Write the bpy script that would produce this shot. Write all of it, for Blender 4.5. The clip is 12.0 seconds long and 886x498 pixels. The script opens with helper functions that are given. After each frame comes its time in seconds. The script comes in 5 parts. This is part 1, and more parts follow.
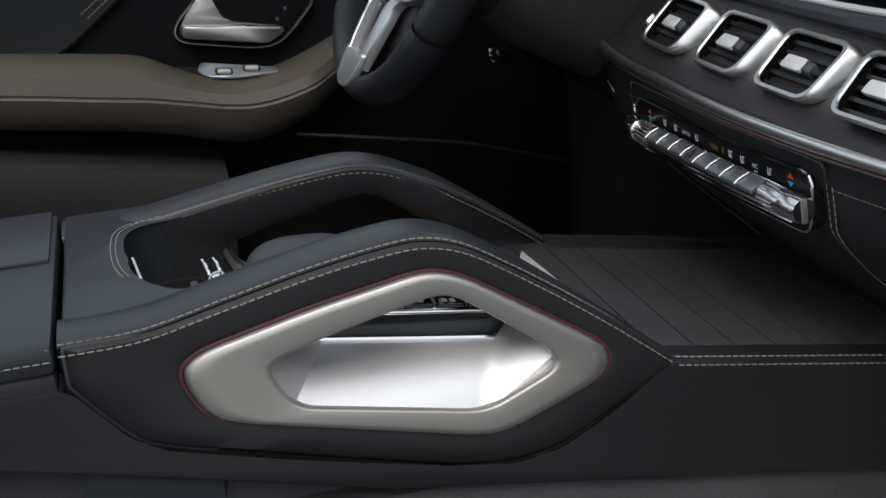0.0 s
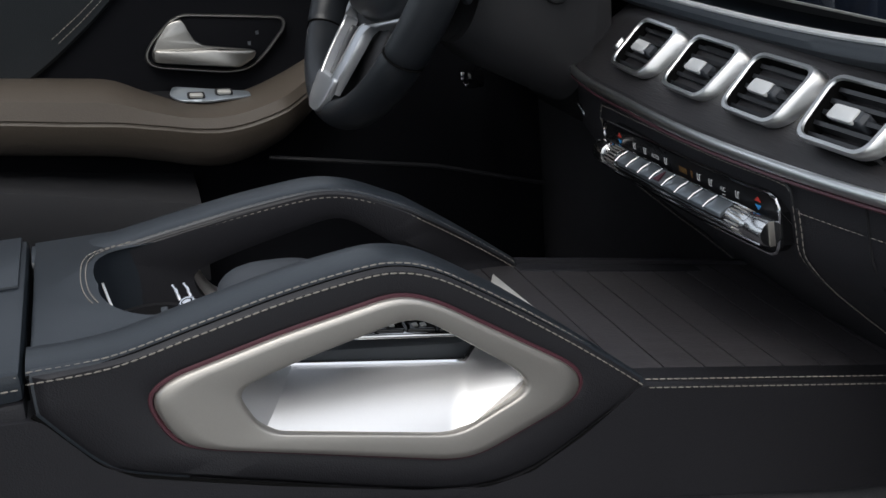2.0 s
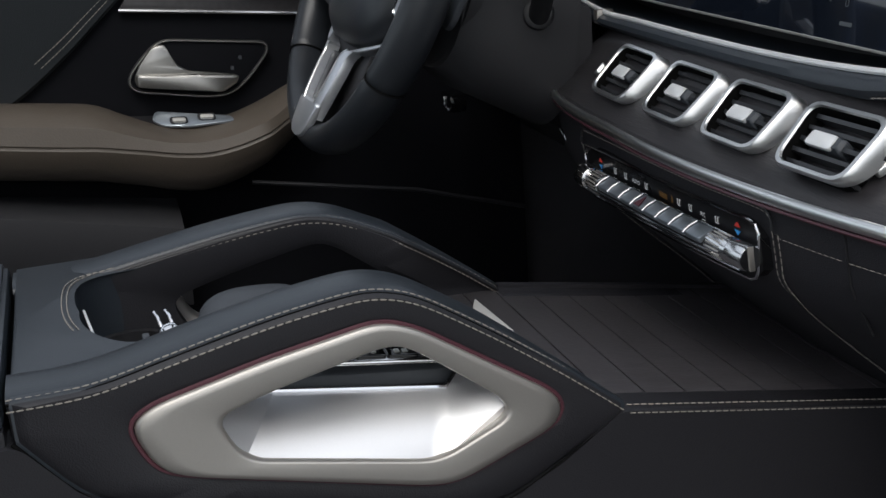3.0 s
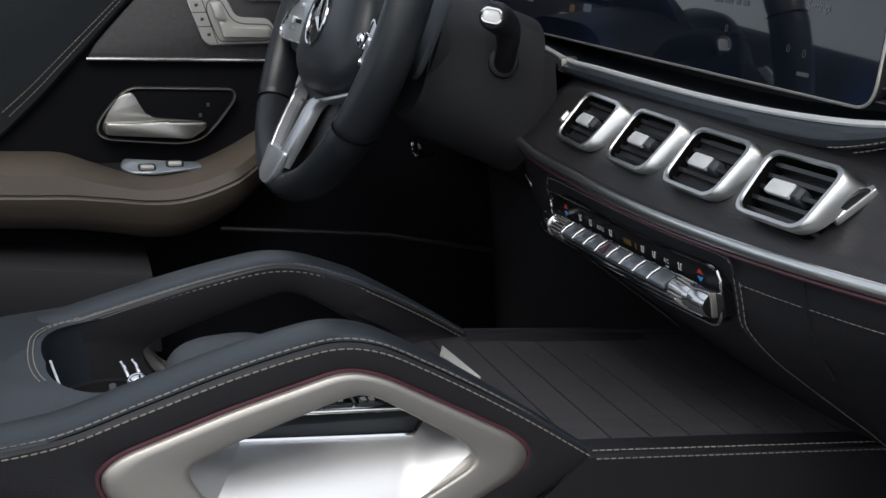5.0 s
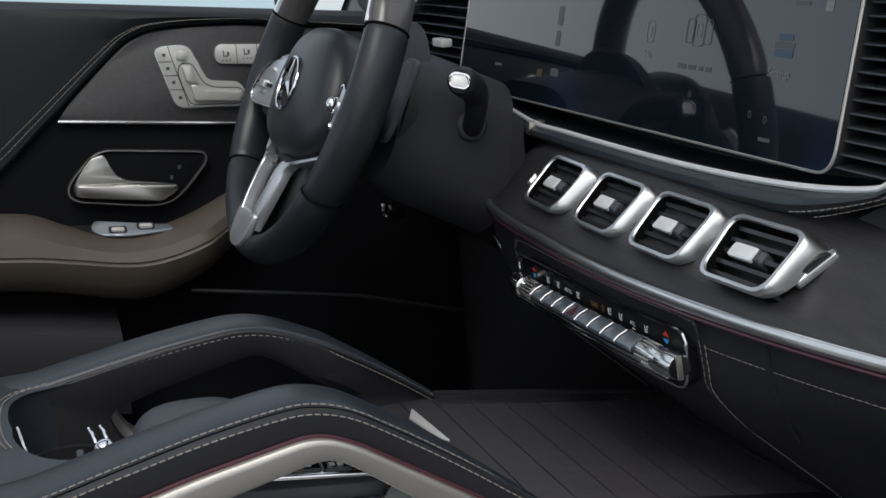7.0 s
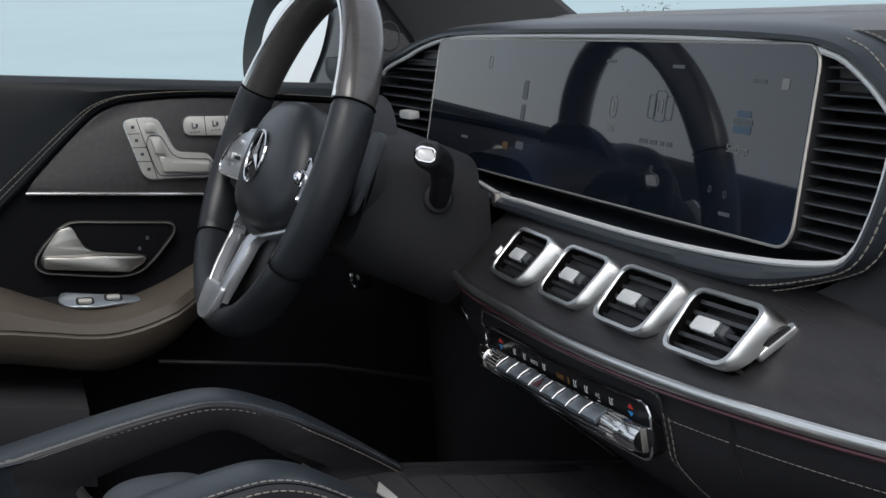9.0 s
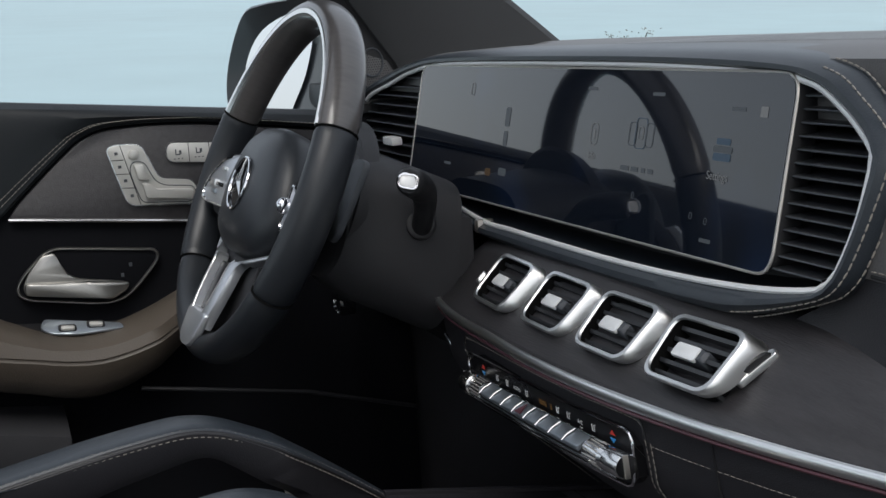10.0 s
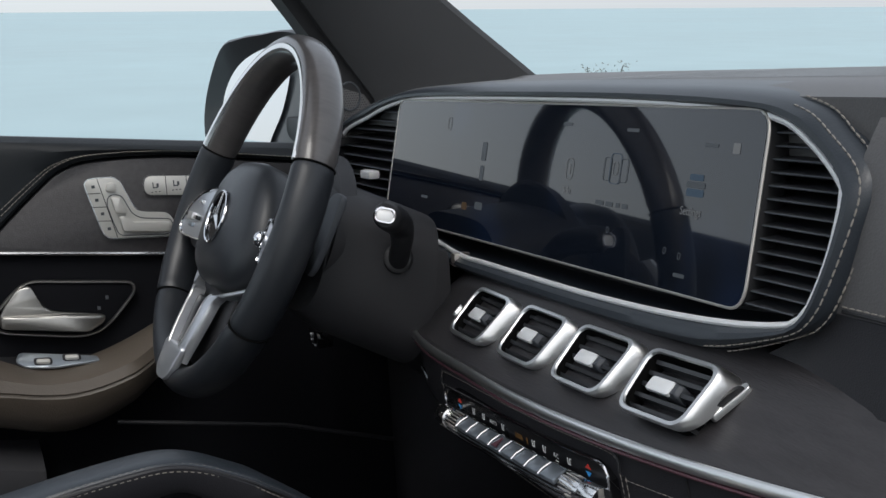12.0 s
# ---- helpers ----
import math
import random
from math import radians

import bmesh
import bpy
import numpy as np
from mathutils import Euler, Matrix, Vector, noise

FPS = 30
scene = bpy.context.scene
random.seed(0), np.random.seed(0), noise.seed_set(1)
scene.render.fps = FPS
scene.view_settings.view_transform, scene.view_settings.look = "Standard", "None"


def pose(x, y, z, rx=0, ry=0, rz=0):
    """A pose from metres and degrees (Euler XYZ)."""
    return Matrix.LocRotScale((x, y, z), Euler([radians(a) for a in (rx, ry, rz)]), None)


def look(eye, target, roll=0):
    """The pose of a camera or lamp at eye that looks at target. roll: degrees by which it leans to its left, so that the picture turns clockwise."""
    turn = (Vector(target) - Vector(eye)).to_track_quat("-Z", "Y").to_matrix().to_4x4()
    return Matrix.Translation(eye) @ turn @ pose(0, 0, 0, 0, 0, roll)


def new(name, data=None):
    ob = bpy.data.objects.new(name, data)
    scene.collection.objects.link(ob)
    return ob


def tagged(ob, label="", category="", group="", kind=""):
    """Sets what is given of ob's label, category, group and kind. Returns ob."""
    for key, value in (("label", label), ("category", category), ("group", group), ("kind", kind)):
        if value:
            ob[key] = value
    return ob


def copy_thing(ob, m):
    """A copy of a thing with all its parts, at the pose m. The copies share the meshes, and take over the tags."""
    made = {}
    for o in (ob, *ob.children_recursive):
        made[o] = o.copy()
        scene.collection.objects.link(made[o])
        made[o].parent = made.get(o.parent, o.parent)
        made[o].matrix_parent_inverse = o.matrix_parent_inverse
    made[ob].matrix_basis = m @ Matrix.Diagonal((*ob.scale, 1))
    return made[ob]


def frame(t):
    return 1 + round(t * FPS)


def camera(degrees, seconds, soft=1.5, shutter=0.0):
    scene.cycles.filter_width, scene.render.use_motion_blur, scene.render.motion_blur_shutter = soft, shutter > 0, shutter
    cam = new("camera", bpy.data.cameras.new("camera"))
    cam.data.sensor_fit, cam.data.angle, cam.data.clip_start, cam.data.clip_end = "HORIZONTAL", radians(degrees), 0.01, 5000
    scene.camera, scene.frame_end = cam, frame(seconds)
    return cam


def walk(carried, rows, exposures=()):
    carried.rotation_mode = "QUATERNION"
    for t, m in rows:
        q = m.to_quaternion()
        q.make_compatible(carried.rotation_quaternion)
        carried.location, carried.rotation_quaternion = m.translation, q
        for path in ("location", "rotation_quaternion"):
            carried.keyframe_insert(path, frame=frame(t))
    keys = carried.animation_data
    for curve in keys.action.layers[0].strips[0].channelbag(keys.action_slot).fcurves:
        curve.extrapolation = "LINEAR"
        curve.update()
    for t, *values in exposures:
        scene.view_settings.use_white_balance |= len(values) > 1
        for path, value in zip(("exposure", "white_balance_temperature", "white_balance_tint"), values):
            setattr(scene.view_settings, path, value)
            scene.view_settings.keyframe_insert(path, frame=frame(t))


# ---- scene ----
cam = camera(38.4, 12.0)
PATH = [
    (0, (-0.368, -0.96, 1.417), (0.073, 0.869, 0.738), -4.7),
    (0.5, (-0.368, -0.96, 1.418), (0.08, 0.869, 0.743), -4.7),
    (1, (-0.366, -0.961, 1.419), (0.09, 0.868, 0.751), -4.7),
    (1.5, (-0.365, -0.962, 1.42), (0.101, 0.867, 0.757), -4.6),
    (2, (-0.364, -0.963, 1.42), (0.118, 0.866, 0.769), -4.6),
    (2.5, (-0.363, -0.964, 1.422), (0.133, 0.866, 0.785), -4.6),
    (3, (-0.361, -0.965, 1.424), (0.148, 0.866, 0.803), -4.5),
    (5, (-0.359, -0.972, 1.432), (0.204, 0.862, 0.868), -4.4),
    (5.5, (-0.358, -0.974, 1.434), (0.219, 0.861, 0.885), -4.3),
    (6, (-0.357, -0.976, 1.436), (0.233, 0.86, 0.906), -4.3),
    (6.5, (-0.356, -0.977, 1.439), (0.245, 0.861, 0.93), -4.3),
    (7, (-0.355, -0.979, 1.44), (0.259, 0.863, 0.957), -4.3),
    (9, (-0.353, -0.987, 1.45), (0.318, 0.856, 1.061), -4.2),
    (9.5, (-0.353, -0.989, 1.452), (0.331, 0.853, 1.081), -4.2),
    (10, (-0.351, -0.99, 1.453), (0.346, 0.85, 1.099), -4.2),
    (10.5, (-0.349, -0.991, 1.455), (0.359, 0.848, 1.116), -4.2),
    (11, (-0.35, -0.993, 1.456), (0.37, 0.845, 1.131), -4.1),
    (11.5, (-0.351, -0.995, 1.456), (0.378, 0.841, 1.142), -4.0),
    (12, (-0.352, -0.996, 1.457), (0.384, 0.838, 1.148), -4.0),
]
K = 0.92  # metres in the car for each unit of the plan
walk(cam, [(t, look(Vector(eye) * K, Vector(target) * K, roll)) for t, eye, target, roll in PATH])

# ---- light ----
world = bpy.data.worlds.new("sky")
scene.world = world
world.use_nodes = True
wn = world.node_tree.nodes
sky = wn.new("ShaderNodeTexSky")
sky.sky_type, sky.sun_disc = "NISHITA", False
sky.sun_elevation, sky.sun_rotation = radians(52), radians(200)
sky.air_density, sky.dust_density = 1.0, 4.0
soften = wn.new("ShaderNodeMixRGB")
soften.inputs[0].default_value = 0.55
soften.inputs[2].default_value = (7.5, 8.0, 8.5, 1)
world.node_tree.links.new(sky.outputs[0], soften.inputs[1])
world.node_tree.links.new(soften.outputs[0], wn["Background"].inputs[0])
wn["Background"].inputs[1].default_value = 0.15
sun_data = bpy.data.lights.new("sun", "SUN")
sun_data.energy, sun_data.angle, sun_data.color = 1.3, radians(30), (0.96, 0.98, 0.97)
sun = new("sun", sun_data)
sun.matrix_world = look((-1.0, -3.0, 5.0), (0, 0, 1))
scene.view_settings.exposure = 0.0


# ---- materials ----
def mat(name, colour, rough=0.5, metal=0.0, bump=0.0, scale=300.0, vary=0.15, stretch=(1, 1, 1), spec=0.5, coat=0.0, kind="noise", big=6.0):
    m = bpy.data.materials.new(name)
    m.use_nodes = True
    n, l = m.node_tree.nodes, m.node_tree.links
    b = n["Principled BSDF"]
    b.inputs["Roughness"].default_value, b.inputs["Metallic"].default_value = rough, metal
    b.inputs["Specular IOR Level"].default_value, b.inputs["Coat Weight"].default_value = spec, coat
    b.inputs["Coat Roughness"].default_value = 0.08
    co, mp = n.new("ShaderNodeTexCoord"), n.new("ShaderNodeMapping")
    mp.inputs["Scale"].default_value = stretch
    l.new(co.outputs["Object"], mp.inputs[0])
    large, fine = n.new("ShaderNodeTexNoise"), n.new("ShaderNodeTexVoronoi" if kind == "grain" else "ShaderNodeTexNoise")
    large.inputs["Scale"].default_value, large.inputs["Detail"].default_value = big, 4
    fine.inputs["Scale"].default_value = scale
    l.new(mp.outputs[0], large.inputs[0]), l.new(mp.outputs[0], fine.inputs[0])
    ramp = n.new("ShaderNodeMapRange")
    ramp.inputs[3].default_value, ramp.inputs[4].default_value = 1 - vary, 1 + vary
    add = n.new("ShaderNodeMath")
    add.operation = "MULTIPLY_ADD"
    add.inputs[1].default_value = 0.5
    l.new(fine.outputs[0], add.inputs[0]), l.new(large.outputs[0], add.inputs[2])
    l.new(add.outputs[0], ramp.inputs[0])
    ramp.inputs[1].default_value, ramp.inputs[2].default_value = 0.4, 1.1
    tint = n.new("ShaderNodeVectorMath")
    tint.operation = "SCALE"
    tint.inputs[0].default_value = colour
    l.new(ramp.outputs[0], tint.inputs["Scale"])
    l.new(tint.outputs[0], b.inputs["Base Color"])
    rr = n.new("ShaderNodeMapRange")
    rr.inputs[3].default_value, rr.inputs[4].default_value = rough * 0.85, min(1, rough * 1.15)
    l.new(large.outputs[0], rr.inputs[0]), l.new(rr.outputs[0], b.inputs["Roughness"])
    if bump:
        bp = n.new("ShaderNodeBump")
        bp.inputs["Strength"].default_value, bp.inputs["Distance"].default_value = bump, 0.0006
        l.new(fine.outputs[0], bp.inputs["Height"]), l.new(bp.outputs[0], b.inputs["Normal"])
    return m


LEATHER = mat("black_leather", (0.0175, 0.0172, 0.0206), 0.5, bump=0.3, scale=900, kind="grain", vary=0.1)
LEATHER_SMOOTH = mat("smooth_leather", (0.027, 0.033, 0.041), 0.38, bump=0.15, scale=700, kind="grain", vary=0.1)
RIM_LEATHER = mat("rim_leather", (0.016, 0.0185, 0.0225), 0.4, bump=0.12, scale=900, kind="grain", vary=0.12)
BROWN = mat("brown_leather", (0.086, 0.070, 0.055), 0.5, bump=0.25, scale=520, kind="grain", vary=0.08)
PLASTIC = mat("black_plastic", (0.016, 0.016, 0.018), 0.5, bump=0.15, scale=900, vary=0.1)
WOOD = mat("open_pore_black_wood", (0.03, 0.028, 0.03), 0.42, bump=0.5, scale=60, stretch=(14, 1, 14), vary=0.35, big=10)
WOOD_X = mat("tray_wood", (0.060, 0.056, 0.060), 0.38, bump=0.5, scale=60, stretch=(1, 14, 14), vary=0.35, big=10)
SATIN = mat("satin_aluminium", (0.60, 0.57, 0.53), 0.52, 1.0, bump=0.03, scale=900, vary=0.05)
BRIGHT = mat("bright_aluminium", (0.8, 0.8, 0.8), 0.2, 1.0, bump=0.02, scale=900, vary=0.03)
CHROME = mat("chrome", (0.8, 0.8, 0.82), 0.1, 1.0, vary=0.02)
GLOSS = mat("gloss_black", (0.006, 0.006, 0.007), 0.07, vary=0.05)
CARPET = mat("carpet", (0.060, 0.060, 0.066), 0.95, bump=1.0, scale=900, vary=0.4)
THREAD = mat("beige_thread", (0.29, 0.265, 0.235), 0.8, vary=0.2, scale=2000)
SEA = mat("sea_water", (0.34, 0.46, 0.48), 0.5, bump=0.3, scale=0.05, vary=0.12, big=0.004)
DOORBLACK = mat("black_microfibre", (0.0045, 0.0048, 0.0065), 0.8, bump=0.4, scale=1400, vary=0.15, spec=0.12)
DOORPAD = mat("door_leather", (0.010, 0.0125, 0.015), 0.5, bump=0.2, scale=800, kind="grain", vary=0.1, spec=0.35)
FRAME = mat("brushed_silver", (0.84, 0.84, 0.83), 0.3, 1.0, bump=0.03, scale=900, vary=0.04)
TAB = mat("silver_tab", (0.86, 0.86, 0.85), 0.4, 0.25, vary=0.03)
KNOB = mat("knob_chrome", (0.72, 0.72, 0.72), 0.2, 1.0, vary=0.03)
ASPHALT = mat("asphalt", (0.06, 0.06, 0.06), 0.9, bump=0.8, scale=120, vary=0.25)
TWIG = mat("dry_leaves", (0.22, 0.25, 0.24), 0.8, vary=0.3)
SMOKED = mat("smoked_chrome", (0.34, 0.38, 0.42), 0.3, 0.75, vary=0.05)
# near-black for seam lines, and for shade painted into grooves and vent cavities
SEAM_SHADE = mat("seam_and_shade_black", (0.004, 0.004, 0.004), 0.9, vary=0.05, spec=0.1)
HANDLE = mat("handle_metal", (0.40, 0.39, 0.37), 0.36, 1.0, vary=0.05)
SHROUD = mat("shroud_plastic", (0.027, 0.027, 0.030), 0.6, bump=0.3, scale=1200, vary=0.12)
SLAT = mat("slat_plastic", (0.026, 0.027, 0.030), 0.3, vary=0.08)
SCOOP = mat("scoop_aluminium", (0.90, 0.90, 0.91), 0.48, 1.0, bump=0.02, scale=900, vary=0.03)
SPOKE = mat("spoke_silver", (0.58, 0.60, 0.63), 0.32, 0.8, vary=0.04)
BLACKGLASS = mat("satin_black_panel", (0.007, 0.007, 0.008), 0.28, vary=0.05, spec=0.3)
RED_LINE = mat("dark_red_light_strip", (0.085, 0.03, 0.04), 0.4, vary=0.1)
SILVERGREY = mat("silver_plastic", (0.55, 0.54, 0.51), 0.4, 0.35, vary=0.04)
PALM = mat("soft_touch_grey", (0.055, 0.061, 0.07), 0.55, bump=0.15, scale=900, vary=0.08)
DASHTOP = mat("perforated_leather", (0.105, 0.102, 0.103), 0.5, bump=0.2, scale=600, kind="grain", vary=0.1)
PILLAR = mat("pillar_fabric", (0.03, 0.031, 0.033), 0.9, bump=0.5, scale=1500, vary=0.12)
RIMWOOD = mat("dark_lacquered_wood", (0.085, 0.078, 0.076), 0.3, scale=40, stretch=(1, 6, 6), vary=0.3, coat=0.4)
SCREEN = mat("display_glass", (0.006, 0.008, 0.012), 0.03, vary=0.05, spec=0.65, coat=0.15)
RED_ICON = mat("red_print", (0.55, 0.04, 0.03), 0.5, vary=0.02)
BLUE_ICON = mat("blue_print", (0.04, 0.3, 0.7), 0.5, vary=0.02)
WHITE_ICON = mat("white_print", (0.7, 0.7, 0.7), 0.6, vary=0.02)
AMBER = mat("amber_print", (0.12, 0.06, 0.015), 0.5, vary=0.05)
MIRROR = mat("mirror_glass", (0.9, 0.92, 0.93), 0.02, 1.0, vary=0.01)
PAINT = mat("grey_car_paint", (0.013, 0.017, 0.02), 0.35, vary=0.05, coat=0.4)


def glow(name, colour, strength):
    m = bpy.data.materials.new(name)
    m.use_nodes = True
    e = m.node_tree.nodes["Principled BSDF"]
    e.inputs["Base Color"].default_value = (0.01, 0.01, 0.01, 1)
    e.inputs["Emission Color"].default_value, e.inputs["Emission Strength"].default_value = (*colour, 1), strength
    return m


UI_WHITE = glow("screen_text_light", (0.8, 0.85, 0.9), 0.12)
UI_DIM = glow("screen_dim_light", (0.35, 0.42, 0.5), 0.09)
UI_BLUE = glow("screen_blue_light", (0.15, 0.3, 0.5), 0.12)
sn, sl = SCREEN.node_tree.nodes, SCREEN.node_tree.links
cloud, ramp = sn.new("ShaderNodeTexNoise"), sn.new("ShaderNodeValToRGB")
cloud.inputs["Scale"].default_value, cloud.inputs["Detail"].default_value = 7.0, 2
ramp.color_ramp.elements[0].position, ramp.color_ramp.elements[0].color = 0.5, (0.0006, 0.0010, 0.0024, 1)
ramp.color_ramp.elements[1].position, ramp.color_ramp.elements[1].color = 0.72, (0.0024, 0.007, 0.022, 1)
sl.new(sn["Texture Coordinate"].outputs["Object"], cloud.inputs[0]), sl.new(cloud.outputs[0], ramp.inputs[0])
sl.new(ramp.outputs[0], sn["Principled BSDF"].inputs["Emission Color"])
sn["Principled BSDF"].inputs["Emission Strength"].default_value = 1.0
DARKGREY = mat("lining_fabric", (0.03, 0.031, 0.034), 0.9, bump=0.4, scale=1200, vary=0.15)


# ---- helpers for meshes ----
def part(name, bm, material, parent=None, label="", smooth=True, sharp=38):
    """Links a bmesh, drawn in the plan's units, as one mesh object under a thing or part."""
    me = bpy.data.meshes.new(name)
    bmesh.ops.recalc_face_normals(bm, faces=bm.faces)
    for v in bm.verts:
        v.co *= K
    bm.to_mesh(me)
    bm.free()
    me.materials.append(material)
    if smooth:
        for p in me.polygons:
            p.use_smooth = True
        me.set_sharp_from_angle(angle=radians(sharp))
    ob = new(name, me)
    if parent:
        ob.parent = parent
        if parent.type == "EMPTY" and not parent.get("local_parts"):
            ob.matrix_parent_inverse = Matrix.Translation(-parent.location)
    if label:
        ob["label"] = label
    return ob


def thing(name, label, category, at=(0, 0, 0), group="", kind="", local=None):
    """A thing's base; with local, a pose, its parts are drawn about their own origin."""
    ob = new(name)
    ob.empty_display_size = 0.05
    if local:
        ob["local_parts"] = 1
        ob.matrix_basis = placed(local)
    else:
        ob.location = Vector(at) * K
    return tagged(ob, label, category, group, kind)


def placed(m):
    m = m.copy()
    m.translation = m.translation * K
    return m


def writing(name, words, size, m, material, parent):
    """Words as a flat mesh; m places them, reading along local x, up local y."""
    data = bpy.data.curves.new(name, "FONT")
    data.body, data.size, data.align_x, data.align_y, data.extrude = words, size * K, "CENTER", "CENTER", 0.00005
    ob = bpy.data.objects.new(name, data)
    scene.collection.objects.link(ob)
    bpy.context.view_layer.update()
    me = bpy.data.meshes.new_from_object(ob)
    bpy.data.objects.remove(ob)
    me.transform(placed(m))
    me.materials.clear()
    me.materials.append(material)
    out = new(name, me)
    out.parent = parent
    if parent.type == "EMPTY":
        out.matrix_parent_inverse = Matrix.Translation(-parent.location)
    return out


def spline(pts, n=48, closed=False):
    """A smooth curve through the points, evenly resampled."""
    p = [Vector(q) for q in pts]
    m, out = len(p), []
    for i in range(m if closed else m - 1):
        a, b, c, d = (p[(i + k) % m] if closed else p[min(max(i + k, 0), m - 1)] for k in (-1, 0, 1, 2))
        for s in range(12):
            u = s / 12
            out.append(0.5 * (2 * b + (c - a) * u + (2 * a - 5 * b + 4 * c - d) * u * u + (3 * b - a - 3 * c + d) * u**3))
    if not closed:
        out.append(p[-1])
    return resample(out, n, closed)


def resample(p, n, closed=False):
    p = [Vector(q) for q in p]
    if closed:
        p = p + [p[0]]
    run = [0.0]
    for a, b in zip(p, p[1:]):
        run.append(run[-1] + (b - a).length)
    out, k = [], 0
    for i in range(n):
        d = run[-1] * i / (n if closed else n - 1)
        while k < len(p) - 2 and run[k + 1] < d:
            k += 1
        u = (d - run[k]) / max(run[k + 1] - run[k], 1e-9)
        out.append(p[k].lerp(p[k + 1], min(u, 1)))
    return out


def rounded(pts, r, n=6):
    """A closed outline with rounded corners; r one radius or one a corner."""
    out, m = [], len(pts)
    for i in range(m):
        a, b, c = Vector(pts[i - 1]), Vector(pts[i]), Vector(pts[(i + 1) % m])
        rad = r[i] if isinstance(r, (list, tuple)) else r
        d1, d2 = min(rad, (a - b).length * 0.48), min(rad, (c - b).length * 0.48)
        s, e = b + (a - b).normalized() * d1, b + (c - b).normalized() * d2
        for k in range(n + 1):
            u = k / n
            out.append(s * (1 - u) ** 2 + b * 2 * u * (1 - u) + e * u * u)
    return out


def loft(rows, closed_row=True, closed_path=False, cap=True):
    """A skin over rows of equally many points."""
    bm = bmesh.new()
    vs = [[bm.verts.new(p) for p in row] for row in rows]
    n, m = len(rows[0]), len(rows)
    for i in range(m if closed_path else m - 1):
        a, b = vs[i], vs[(i + 1) % m]
        for j in range(n if closed_row else n - 1):
            bm.faces.new((a[j], a[(j + 1) % n], b[(j + 1) % n], b[j]))
    if cap and closed_row and not closed_path:
        bm.faces.new(vs[0]), bm.faces.new(vs[-1])
    return bm


def sweep(path, shape, closed=False, up=(0, 0, 1), scales=None):
    """A cross-section (u sideways, v along up) carried along a path."""
    p, rows, m = [Vector(q) for q in path], [], len(path)
    for i, q in enumerate(p):
        a, b = (p[i - 1], p[(i + 1) % m]) if closed else (p[max(i - 1, 0)], p[min(i + 1, m - 1)])
        d = (b - a).normalized()
        s = d.cross(Vector(up)).normalized()
        v = s.cross(d).normalized()
        k = scales[i] if scales else 1
        rows.append([q + s * x * k + v * y * k for x, y in shape])
    return loft(rows, True, closed)


def circle(r, n=12, flat=1.0):
    return [(r * math.cos(2 * math.pi * k / n), r * flat * math.sin(2 * math.pi * k / n)) for k in range(n)]


def slab(outline, depth, bevel=0.003, lean=(0, 0, 0)):
    """An outline (points in space) pushed along the vector depth, with rounded rims."""
    o, d = [Vector(p) for p in outline], Vector(depth)
    c = sum(o, Vector()) / len(o)
    L = d.length
    b = min(bevel, L * 0.45)
    def ring(shrink, along):
        return [p + (c - p).normalized() * shrink + d * (along / L) for p in o]
    return loft([ring(b, 0), ring(b * 0.3, b * 0.3), ring(0, b), ring(0, L - b), ring(b * 0.3, L - b * 0.3), ring(b, L)])


def box(x0, x1, y0, y1, z0, z1, bevel=0.004):
    bm = bmesh.new()
    bmesh.ops.create_cube(bm, size=1)
    for v in bm.verts:
        v.co = Vector((x0 if v.co.x < 0 else x1, y0 if v.co.y < 0 else y1, z0 if v.co.z < 0 else z1))
    if bevel:
        bmesh.ops.bevel(bm, geom=bm.edges[:], offset=bevel, segments=2, affect="EDGES", profile=0.6)
    return bm


def ring_solid(outer, inner, y0, y1, b=0.004, f=0.12):
    """A frame between two outlines of (x, z), from y0 to y1, with rounded rims."""
    rows = [(0, y1 - b), (0, y0 + b), (f * 0.3, y0 + b * 0.3), (f, y0), (1 - f, y0), (1 - f * 0.3, y0 + b * 0.3), (1, y0 + b), (1, y1 - b), (1 - f, y1), (f, y1)]
    out = []
    for k, y in rows:
        out.append([Vector((p[0] + (q[0] - p[0]) * k, y, p[1] + (q[1] - p[1]) * k)) for p, q in zip(outer, inner)])
    return loft(out, True, True)


def join(*bms):
    out = bmesh.new()
    for b in bms:
        me = bpy.data.meshes.new("tmp")
        b.to_mesh(me)
        out.from_mesh(me)
        b.free()
        bpy.data.meshes.remove(me)
    return out


def stitches(path, length=0.005, gap=0.0011, r=0.0006, skew=0.0):
    """A row of thread stitches along a path, one mesh."""
    p = [Vector(q) for q in path]
    total = sum((b - a).length for a, b in zip(p, p[1:]))
    n = max(2, int(total / (length + gap)))
    q = resample(p, n * 6 + 1)
    bm = bmesh.new()
    for i in range(n):
        a, b = q[6 * i], q[6 * i + 5]
        d = (b - a).normalized()
        s = d.orthogonal().normalized()
        t = d.cross(s)
        rows = []
        for u, k in ((0, 0.3), (0.2, 1), (0.8, 1), (1, 0.3)):
            c = a.lerp(b, u)
            rows.append([bm.verts.new(c + (s * math.cos(w) + t * math.sin(w)) * r * k) for w in (0, 1.57, 3.14, 4.71)])
        for x, y in zip(rows, rows[1:]):
            for j in range(4):
                bm.faces.new((x[j], x[(j + 1) % 4], y[(j + 1) % 4], y[j]))
        bm.faces.new(rows[0]), bm.faces.new(rows[-1])
    return bm


def mirror_y(pts):
    return [Vector((p[0], -p[1], p[2])) for p in pts]


